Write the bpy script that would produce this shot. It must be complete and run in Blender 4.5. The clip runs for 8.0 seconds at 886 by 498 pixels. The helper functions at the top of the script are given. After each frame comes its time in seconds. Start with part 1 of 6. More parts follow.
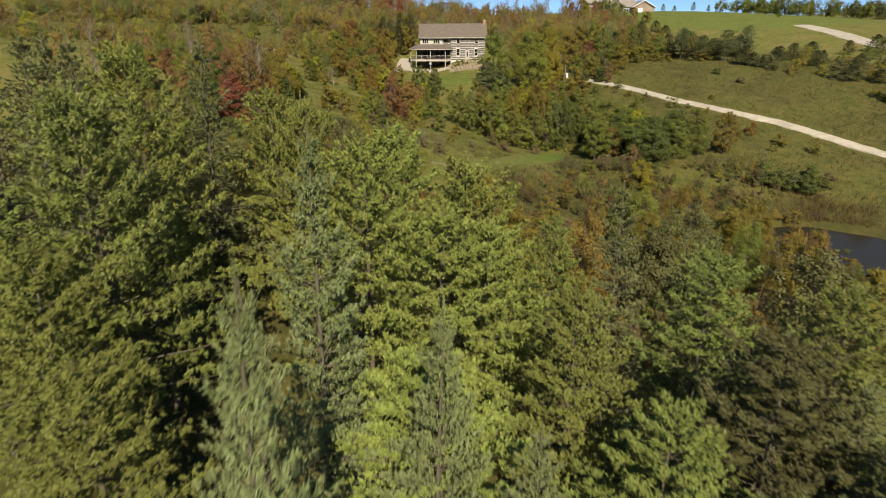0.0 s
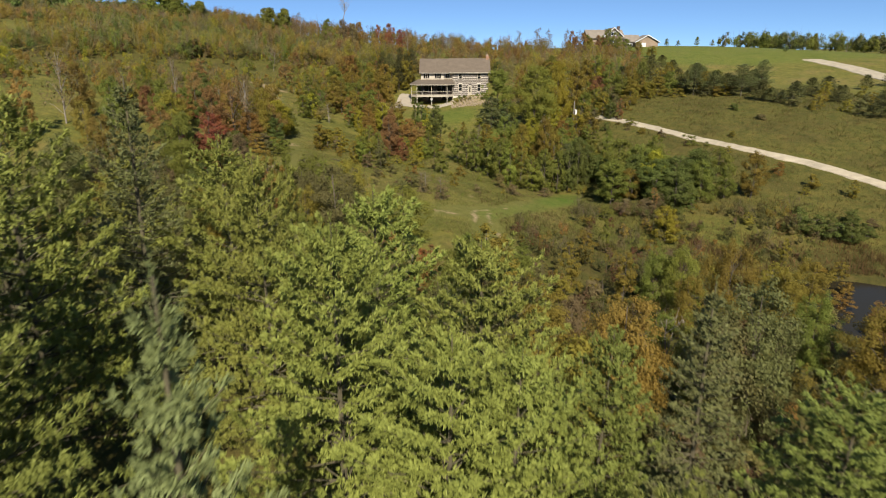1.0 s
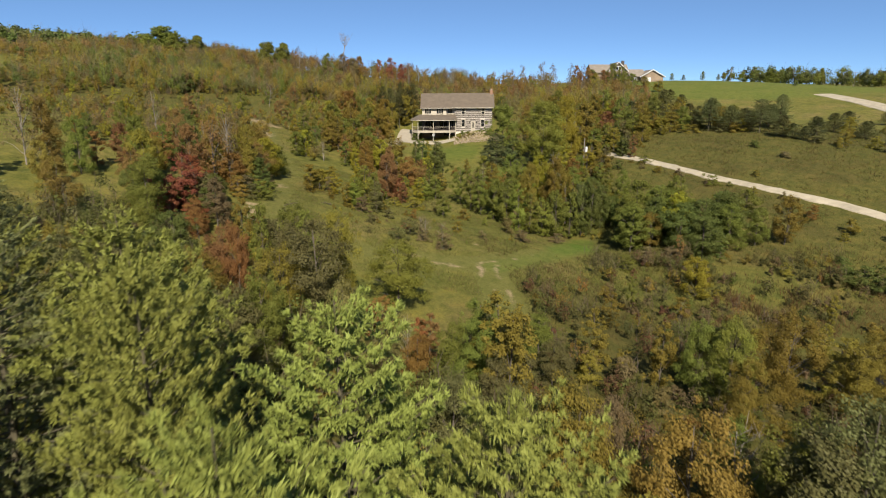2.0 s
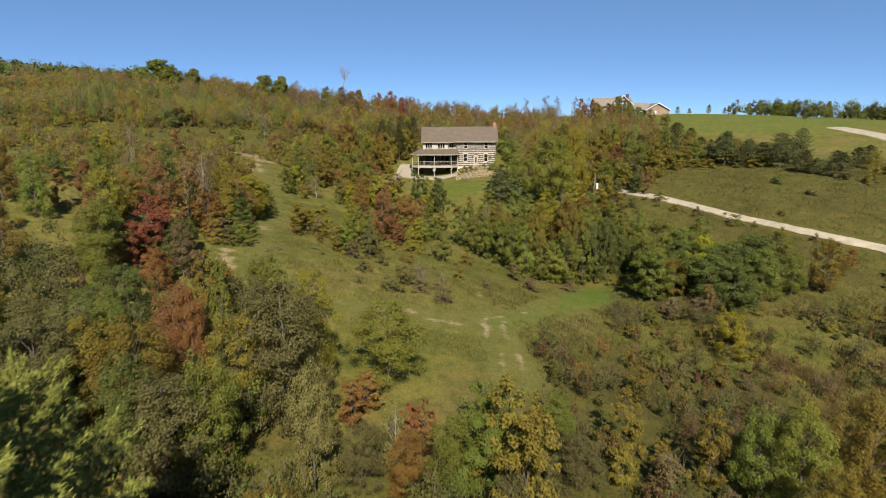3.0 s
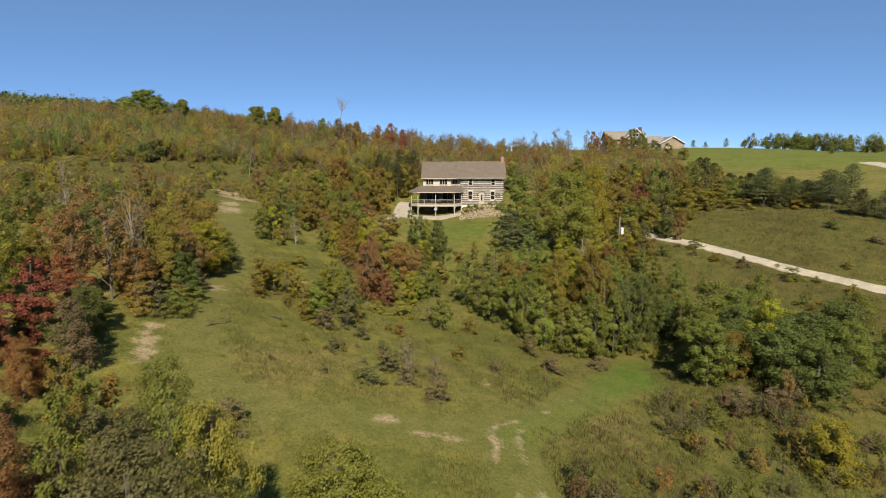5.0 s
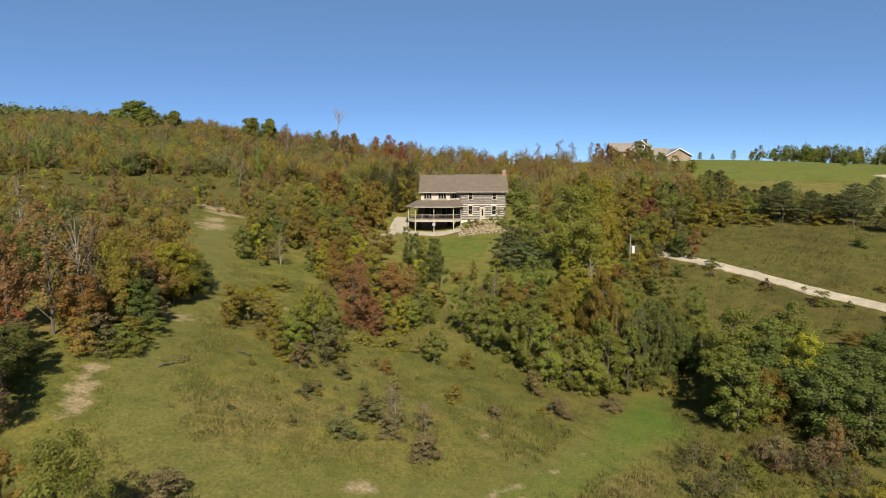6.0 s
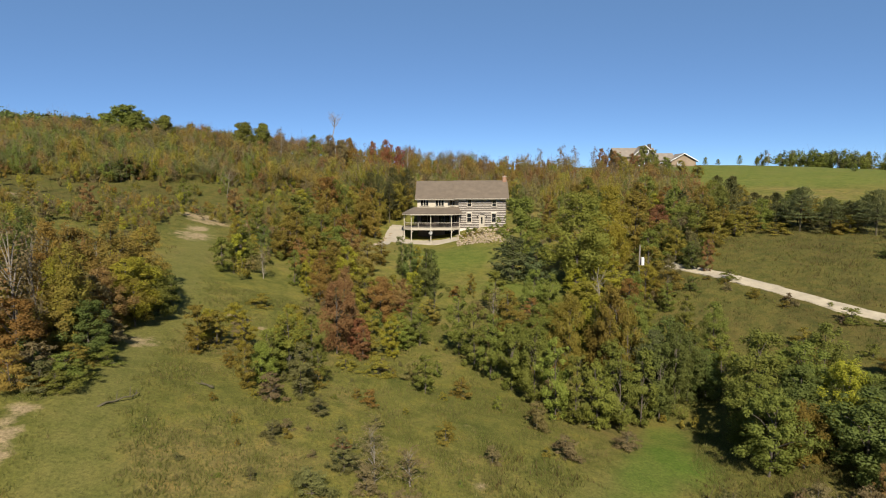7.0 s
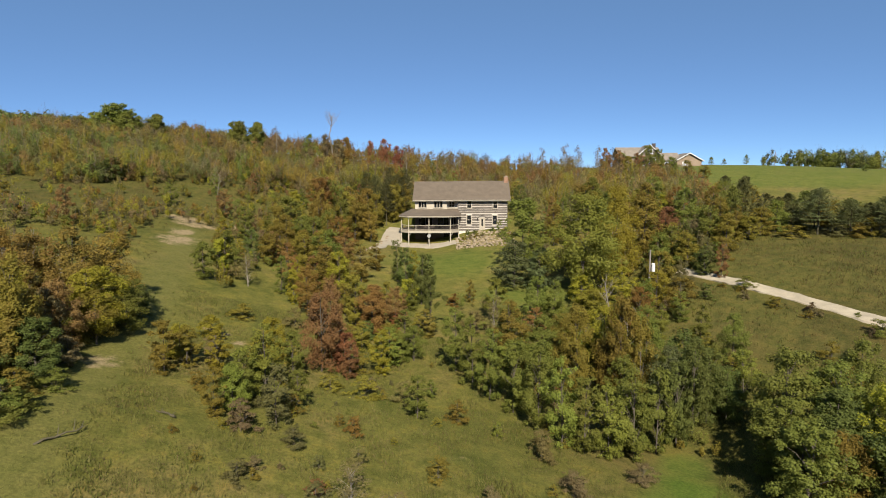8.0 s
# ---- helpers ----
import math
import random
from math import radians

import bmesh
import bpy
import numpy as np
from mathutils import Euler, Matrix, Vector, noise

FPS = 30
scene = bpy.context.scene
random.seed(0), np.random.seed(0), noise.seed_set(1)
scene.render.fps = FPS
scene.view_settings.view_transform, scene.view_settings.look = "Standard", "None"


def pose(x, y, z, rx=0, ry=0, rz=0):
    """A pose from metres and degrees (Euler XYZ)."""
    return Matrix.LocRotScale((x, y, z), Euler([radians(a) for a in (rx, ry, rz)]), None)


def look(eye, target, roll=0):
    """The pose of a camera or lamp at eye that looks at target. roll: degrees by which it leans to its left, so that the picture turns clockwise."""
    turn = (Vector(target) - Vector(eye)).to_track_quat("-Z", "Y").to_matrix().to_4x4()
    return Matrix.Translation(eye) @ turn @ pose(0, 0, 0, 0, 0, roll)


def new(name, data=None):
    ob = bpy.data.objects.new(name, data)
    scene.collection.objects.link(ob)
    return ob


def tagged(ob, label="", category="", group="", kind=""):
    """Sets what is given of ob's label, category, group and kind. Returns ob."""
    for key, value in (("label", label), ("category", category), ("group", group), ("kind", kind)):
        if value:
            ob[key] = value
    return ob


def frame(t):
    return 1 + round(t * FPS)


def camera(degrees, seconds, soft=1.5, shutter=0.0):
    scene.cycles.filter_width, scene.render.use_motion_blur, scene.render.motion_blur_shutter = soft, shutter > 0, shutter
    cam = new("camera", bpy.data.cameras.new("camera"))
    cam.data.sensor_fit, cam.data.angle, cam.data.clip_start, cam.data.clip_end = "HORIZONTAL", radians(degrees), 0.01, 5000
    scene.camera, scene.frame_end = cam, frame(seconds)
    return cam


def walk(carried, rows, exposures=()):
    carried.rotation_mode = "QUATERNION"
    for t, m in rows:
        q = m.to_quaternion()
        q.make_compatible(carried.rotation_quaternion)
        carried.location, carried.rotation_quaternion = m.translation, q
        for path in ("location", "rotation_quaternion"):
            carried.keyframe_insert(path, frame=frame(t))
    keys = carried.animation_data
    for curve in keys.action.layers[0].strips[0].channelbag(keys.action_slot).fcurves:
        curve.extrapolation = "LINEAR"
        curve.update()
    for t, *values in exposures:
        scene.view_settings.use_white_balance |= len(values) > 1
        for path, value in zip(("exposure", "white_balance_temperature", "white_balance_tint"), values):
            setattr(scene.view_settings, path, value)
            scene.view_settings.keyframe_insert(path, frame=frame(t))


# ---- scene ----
cam = camera(72.6, 8.0, soft=1.05, shutter=0.3)
METRES, EYE, TILT, LEAN, TURN = 55.0, 27.5, -20.5, 0.0, 0.0
ROWS = [
    (0.0, 0.0, 0.0, 0.0, -0.0, 0.0, -0.0),
    (0.5, -0.0021, 0.0719, 0.0258, 0.06, 1.48, 0.03),
    (1.0, -0.0036, 0.1431, 0.0519, 0.1, 2.99, 0.06),
    (1.5, -0.0043, 0.2131, 0.0787, 0.18, 4.51, 0.03),
    (3.0, 0.0013, 0.4098, 0.1539, 0.56, 9.03, -0.05),
    (3.5, 0.0028, 0.4721, 0.1789, 0.65, 10.36, -0.11),
    (4.0, 0.0047, 0.533, 0.2035, 0.76, 10.97, -0.21),
    (4.5, 0.0081, 0.5924, 0.2276, 0.91, 11.48, -0.29),
    (6.0, 0.0254, 0.7564, 0.2933, 1.33, 13.21, -0.41),
    (6.5, 0.031, 0.8055, 0.3126, 1.4, 13.61, -0.39),
    (7.0, 0.0362, 0.8509, 0.33, 1.46, 13.73, -0.41),
    (7.5, 0.0405, 0.8926, 0.3459, 1.55, 13.75, -0.41),
    (8.0, 0.0438, 0.9304, 0.3608, 1.63, 13.74, -0.43),
]
walk(cam, [(t, pose(0, 0, EYE, TILT, LEAN, TURN) @ pose(METRES * x, METRES * y, METRES * z, 90 + pitch, roll, yaw)) for t, x, y, z, yaw, pitch, roll in ROWS])


# ---- light ----
SUN_AZ, SUN_EL = radians(173.0), radians(39.0)   # clockwise from +y: the sun stands behind the camera, a little to its right
sun_way = Vector((math.sin(SUN_AZ) * math.cos(SUN_EL), math.cos(SUN_AZ) * math.cos(SUN_EL), math.sin(SUN_EL)))
world = bpy.data.worlds.new("sky")
scene.world = world
world.use_nodes = True
wn = world.node_tree.nodes
sky = wn.new("ShaderNodeTexSky")
sky.sky_type, sky.sun_disc, sky.sun_elevation, sky.sun_rotation = "NISHITA", False, SUN_EL, SUN_AZ
sky.air_density, sky.dust_density, sky.ozone_density, sky.altitude = 0.80, 0.0, 2.6, 6000.0
haze = wn.new("ShaderNodeMix")
haze.data_type, haze.blend_type = "RGBA", "MULTIPLY"
haze.inputs[0].default_value, haze.inputs[7].default_value = 1.0, (0.74, 0.86, 0.95, 1)
world.node_tree.links.new(sky.outputs[0], haze.inputs[6])
even = wn.new("ShaderNodeMix")
even.data_type = "RGBA"
even.inputs[0].default_value, even.inputs[7].default_value = 0.44, (1.27, 2.46, 4.25, 1)
world.node_tree.links.new(haze.outputs[2], even.inputs[6])
world.node_tree.links.new(even.outputs[2], wn["Background"].inputs[0])
wn["Background"].inputs[1].default_value = 0.075
sun_data = bpy.data.lights.new("sun", "SUN")
sun_data.energy, sun_data.angle, sun_data.color = 5.0, radians(0.6), (1.0, 0.905, 0.76)
sun_ob = new("sun", sun_data)
sun_ob.matrix_world = look(sun_way * 400, (0, 0, 0))
scene.view_settings.exposure = 0.98


# ---- small tools ----
def quad_mesh(name, quads, tint=None):
    """A mesh of loose faces from an (n, corners, 3) array; tint: a colour for each face."""
    quads = np.asarray(quads, dtype=np.float32)
    n, k = quads.shape[:2]
    me = bpy.data.meshes.new(name)
    me.vertices.add(k * n)
    me.vertices.foreach_set("co", quads.reshape(-1))
    me.loops.add(k * n)
    me.loops.foreach_set("vertex_index", np.arange(k * n, dtype=np.int32))
    me.polygons.add(n)
    me.polygons.foreach_set("loop_start", np.arange(0, k * n, k, dtype=np.int32))
    if tint is not None:
        col = me.attributes.new("tint", "FLOAT_COLOR", "POINT")
        rgba = np.ones((n, k, 4), dtype=np.float32)
        rgba[:, :, :3] = np.asarray(tint)[:, None, :]
        col.data.foreach_set("color", rgba.reshape(-1))
    me.update(calc_edges=True)
    return me


def box(bm, x0, x1, y0, y1, z0, z1):
    v = [bm.verts.new((x, y, z)) for z in (z0, z1) for x, y in ((x0, y0), (x1, y0), (x1, y1), (x0, y1))]
    for f in ((0, 3, 2, 1), (4, 5, 6, 7), (0, 1, 5, 4), (1, 2, 6, 5), (2, 3, 7, 6), (3, 0, 4, 7)):
        bm.faces.new([v[i] for i in f])


def prism(bm, outline, z0, z1):
    """An upright prism over a plan outline, counter-clockwise."""
    low = [bm.verts.new((x, y, z0)) for x, y in outline]
    top = [bm.verts.new((x, y, z1)) for x, y in outline]
    bm.faces.new(low[::-1])
    bm.faces.new(top)
    n = len(outline)
    for i in range(n):
        bm.faces.new((low[i], low[(i + 1) % n], top[(i + 1) % n], top[i]))


def slab(bm, points, thick):
    """A flat plate under the given corner points, in the order seen from above, counter-clockwise."""
    top = [bm.verts.new(p) for p in points]
    low = [bm.verts.new((p[0], p[1], p[2] - thick)) for p in points]
    bm.faces.new(top)
    bm.faces.new(low[::-1])
    n = len(points)
    for i in range(n):
        bm.faces.new((low[i], low[(i + 1) % n], top[(i + 1) % n], top[i]))


def tube(bm, a, b, ra, rb, sides=6):
    a, b = Vector(a), Vector(b)
    turn = (b - a).to_track_quat("Z", "Y")
    rings = []
    for p, r in ((a, ra), (b, rb)):
        rings.append([bm.verts.new(p + turn @ Vector((r * math.cos(k * math.tau / sides), r * math.sin(k * math.tau / sides), 0))) for k in range(sides)])
    for k in range(sides):
        j = (k + 1) % sides
        bm.faces.new((rings[0][k], rings[0][j], rings[1][j], rings[1][k]))
    bm.faces.new(rings[1])
    bm.faces.new(rings[0][::-1])


def from_bm(name, bm):
    bmesh.ops.recalc_face_normals(bm, faces=bm.faces)
    me = bpy.data.meshes.new(name)
    bm.to_mesh(me)
    bm.free()
    return me


def part(name, bm, material, parent, label=""):
    ob = new(name, from_bm(name, bm))
    ob.data.materials.append(material)
    ob.parent = parent
    if label:
        tagged(ob, label)
    return ob


def base(name, x, y, z, label, category, group="", kind="", turn=0.0):
    ob = new(name)
    ob.matrix_basis = pose(x, y, z, 0, 0, turn)
    ob.empty_display_size = 0.3
    return tagged(ob, label, category, group, kind)


# ---- materials ----
def nodes_of(name):
    m = bpy.data.materials.new(name)
    m.use_nodes = True
    return m, m.node_tree.nodes, m.node_tree.links, m.node_tree.nodes["Principled BSDF"]


def noise_node(n, l, scale, detail=4.0, rough=0.6):
    t = n.new("ShaderNodeTexNoise")
    t.inputs["Scale"].default_value, t.inputs["Detail"].default_value, t.inputs["Roughness"].default_value = scale, detail, rough
    c = n.new("ShaderNodeTexCoord")
    l.new(c.outputs["Object"], t.inputs["Vector"])
    return t


def ramp_node(n, stops):
    r = n.new("ShaderNodeValToRGB")
    e = r.color_ramp.elements
    while len(e) < len(stops):
        e.new(0.5)
    for i, (p, c) in enumerate(stops):
        e[i].position, e[i].color = p, (*c, 1)
    return r


def mix_node(n, l, kind, fac, a, b):
    m = n.new("ShaderNodeMix")
    m.data_type, m.blend_type = "RGBA", kind
    for socket, value in ((m.inputs[0], fac), (m.inputs[6], a), (m.inputs[7], b)):
        if hasattr(value, "links"):
            l.new(value, socket)
        elif isinstance(value, (int, float)):
            socket.default_value = value
        else:
            socket.default_value = (*value, 1)
    return m.outputs[2]


def math_node(n, l, op, a, b=0.0, clamp=False):
    m = n.new("ShaderNodeMath")
    m.operation, m.use_clamp = op, clamp
    for socket, value in ((m.inputs[0], a), (m.inputs[1], b)):
        if hasattr(value, "links"):
            l.new(value, socket)
        else:
            socket.default_value = value
    return m.outputs[0]


def plain(name, color, rough=0.8, scale=3.0, vary=0.25, bump=0.3, metal=0.0, fine=40.0):
    """A matte or metal surface with blotches and grain."""
    m, n, l, p = nodes_of(name)
    big, small = noise_node(n, l, scale), noise_node(n, l, fine)
    dark = tuple(c * (1 - vary) for c in color)
    light = tuple(min(1.0, c * (1 + vary)) for c in color)
    r = ramp_node(n, ((0.3, dark), (0.7, light)))
    l.new(big.outputs[0], r.inputs[0])
    g = ramp_node(n, ((0.25, (0.8, 0.8, 0.8)), (0.75, (1, 1, 1))))
    l.new(small.outputs[0], g.inputs[0])
    l.new(mix_node(n, l, "MULTIPLY", 1.0, r.outputs[0], g.outputs[0]), p.inputs["Base Color"])
    p.inputs["Roughness"].default_value, p.inputs["Metallic"].default_value = rough, metal
    b = n.new("ShaderNodeBump")
    b.inputs["Strength"].default_value, b.inputs["Distance"].default_value = bump, 0.02
    l.new(small.outputs[0], b.inputs["Height"])
    l.new(b.outputs[0], p.inputs["Normal"])
    return m


def leaf_material(name, color, vary=0.14, thin=0.42, tinted=False):
    """Leaves or needles: each leaf and each plant a little different, partly translucent."""
    m, n, l, p = nodes_of(name)
    geo, info = n.new("ShaderNodeNewGeometry"), n.new("ShaderNodeObjectInfo")
    hsv = n.new("ShaderNodeHueSaturation")
    if tinted:
        a = n.new("ShaderNodeAttribute")
        a.attribute_name = "tint"
        l.new(a.outputs["Color"], hsv.inputs["Color"])
    else:
        hsv.inputs["Color"].default_value = (*color, 1)
    value = math_node(n, l, "MULTIPLY_ADD", geo.outputs["Random Per Island"], 2 * vary)
    value.node.inputs[2].default_value = 1 - vary
    whole = math_node(n, l, "MULTIPLY_ADD", info.outputs["Random"], 0.3)
    whole.node.inputs[2].default_value = 0.85
    l.new(math_node(n, l, "MULTIPLY", value, whole), hsv.inputs["Value"])
    hue = math_node(n, l, "MULTIPLY_ADD", info.outputs["Random"], 0.035)
    hue.node.inputs[2].default_value = 0.4825
    l.new(hue, hsv.inputs["Hue"])
    l.new(hsv.outputs[0], p.inputs["Base Color"])
    p.inputs["Roughness"].default_value = 0.6
    p.inputs["Specular IOR Level"].default_value = 0.12
    t = n.new("ShaderNodeBsdfTranslucent")
    l.new(hsv.outputs[0], t.inputs[0])
    s = n.new("ShaderNodeMixShader")
    s.inputs[0].default_value = thin
    l.new(p.outputs[0], s.inputs[1])
    l.new(t.outputs[0], s.inputs[2])
    l.new(s.outputs[0], n["Material Output"].inputs[0])
    return m


LEAF = {
    "green": (0.140, 0.153, 0.030), "dark": (0.103, 0.121, 0.030), "yellow": (0.246, 0.226, 0.026),
    "olive": (0.190, 0.155, 0.028), "grey": (0.172, 0.144, 0.051), "brown": (0.158, 0.121, 0.058),
    "rust": (0.204, 0.117, 0.046), "rustolive": (0.208, 0.135, 0.032), "orange": (0.226, 0.125, 0.040),
    "orangeolive": (0.198, 0.149, 0.034), "red": (0.225, 0.082, 0.036), "crimson": (0.220, 0.088, 0.044),
    "pine": (0.184, 0.200, 0.044), "spruce": (0.150, 0.164, 0.062), "cedar": (0.096, 0.098, 0.033), "fir": (0.154, 0.172, 0.040), "sage": (0.130, 0.124, 0.044), "purple": (0.124, 0.073, 0.035), "lime": (0.176, 0.190, 0.034),
    "bluegreen": (0.076, 0.088, 0.032),
}
LEAVES = {k: leaf_material("leaves_" + k, c, vary=0.08 if k in ("pine", "spruce", "fir") else 0.14, thin=0.18 if k in ("pine", "spruce", "fir", "cedar", "bluegreen") else 0.42) for k, c in LEAF.items()}
WOODS = leaf_material("leaves_woods", (0.1, 0.1, 0.05), vary=0.06, tinted=True)
BLADES = leaf_material("grass_blades", (0.1, 0.1, 0.05), vary=0.10, thin=0.5, tinted=True)
BARK = plain("bark", (0.092, 0.076, 0.058), 0.9, 2.0, 0.35, 0.8, fine=18.0)
TWIG = plain("twig", (0.074, 0.063, 0.033), 0.9, 2.0, 0.3, 0.5, fine=18.0)
PALE_BARK = plain("pale_bark", (0.200, 0.174, 0.141), 0.9, 2.0, 0.25, 0.6, fine=18.0)


# ---- the plan ----
GROUND_LEVEL = 23.3
HOLLOWS = [(-4, 160, -1.7, 6), (7, 165, 0.7, 5), (41, 62, -1.5, 9), (1, 78, 2.0, 15), (-22, 81, 0.9, 9), (19, 99, -1.8, 6), (-28, 110, 0.9, 13), (34, 87, 1.2, 9), (-22, 160, -1.5, 10)]
NEAR_HILLS = [(-180, 60, -45.3, 105), (-90, 20, 27.6, 60), (-30, 20, -33.1, 54), (20, 25, 22.0, 45), (70, 20, -26.5, 58), (150, 40, -1.5, 74), (-60, 80, 20.3, 55), (-25, 95, -3.6, 34), (5, 80, -0.4, 30), (35, 75, -10.9, 33), (70, 85, 6.4, 47), (120, 100, 2.0, 51), (-70, 140, -9.7, 54), (-30, 140, 1.8, 36), (5, 130, -9.7, 33), (40, 130, 7.0, 37), (80, 140, -7.5, 48)]
FAR_HILLS = [(215, 300, -4.5, 65), (-140, 170, 19.2, 69), (-70, 200, 5.1, 52), (-20, 180, -4.3, 37), (20, 175, -0.1, 38), (60, 190, -0.1, 48), (120, 190, -2.4, 58), (-250, 330, 23.3, 159), (-120, 290, -13.2, 93), (-40, 250, 7.8, 64), (30, 260, -7.8, 69), (100, 290, 11.9, 81), (190, 290, -4.2, 105), (300, 330, 9.0, 142), (-350, 180, 9.2, 187), (60, 400, -6.7, 129), (-120, 450, 10.2, 159), (250, 480, 6.3, 179)]
DRIVE = [(30.8, 132.7), (34.9, 126.4), (38.9, 119.4), (42.8, 112.8), (50.3, 103.7), (54.8, 98.6), (62.9, 84.8), (72.0, 70.0), (90.0, 45.0)]
FAR_ROAD = [(124.1, 222.4), (124.3, 202.2), (120.4, 179.4), (116.2, 155.6), (185.0, 150.0)]
MOWN_LOOP = [(-36.9, 140.3), (-25.1, 107.0), (-19.0, 82.4), (-15.2, 74.6), (-10.6, 72.2), (-5.6, 72.7), (-0.3, 72.8), (4.0, 75.3), (9.5, 81.2), (15.5, 88.4)]
MOWN_BRANCH = [(4.0, 74.5), (4.2, 71.3), (4.5, 68.6), (4.8, 66.2), (4.9, 64.3)]
GREEN_PATH = [(4.5, 74.2), (8.1, 78.3), (12.0, 83.3), (15.2, 88.7), (16.7, 93.6)]
GREEN_LANE = [(13.5, 85.8), (16.1, 91.2), (18.3, 95.9)]
EARTH = [(-21.2, 80.4), (-20.1, 77.3), (-19.2, 74.8)]
BARE = [(-38.2, 145.2, 5.4, 3.6), (-40.8, 147.4, 4.8, 3.2), (-35.4, 133.8, 4.2, 5.0), (-37.0, 139.0, 2.6, 4.0), (-32.7, 150.0, 3.2, 2.6), (-65.9, 138.7, 4, 4), (-18.3, 104.4, 1.6, 1.2), (-0.3, 72.5, 2.6, 1), (2.2, 89.7, 0.7, 0.7), (-21.6, 93.4, 1.8, 2), (-3.4, 73.4, 1.5, 1), (5.1, 76.5, 0.7, 0.9), (7.0, 78.9, 0.9, 0.6), (9.6, 81.8, 0.8, 0.6), (3.0, 81.9, 0.6, 1.0), (-15.8, 103.0, 0.8, 1.2), (16.4, 121.9, 0.8, 0.8), (6.0, 158.8, 6.5, 4.2)]
FIELD_EDGE = [(48.0, 155.0), (56.0, 152.0), (65.0, 144.0), (72.0, 133.0), (77.0, 120.0), (81.0, 106.0), (84.0, 92.0)]
POND = (41.0, 62.5, 12.0, 8.5, 4.55)


# ---- the ground ----
def ground_z(x, y):
    z = np.full(np.shape(x), GROUND_LEVEL, dtype=float)
    for hx, hy, h, r in HOLLOWS + NEAR_HILLS + FAR_HILLS:
        z = z + h * np.exp(-((x - hx) ** 2 + (y - hy) ** 2) / (2.0 * r * r))
    return z


def gz(x, y):
    return float(ground_z(np.array(float(x)), np.array(float(y))))


def line_distance(x, y, line):
    """The distance in plan from a line of points."""
    best = np.full(np.shape(x), 1e9)
    for (ax, ay), (bx, by) in zip(line, line[1:]):
        dx, dy = bx - ax, by - ay
        s = np.clip(((x - ax) * dx + (y - ay) * dy) / (dx * dx + dy * dy), 0, 1)
        best = np.minimum(best, np.hypot(x - ax - s * dx, y - ay - s * dy))
    return best


def edge(d, near, far):
    """1 within near, falling softly to 0 at far."""
    s = np.clip((far - d) / (far - near), 0, 1)
    return s * s * (3 - 2 * s)


def spot(x, y, cx, cy, rx, ry):
    return edge(np.hypot((x - cx) / rx, (y - cy) / ry), 0.3, 1.0)


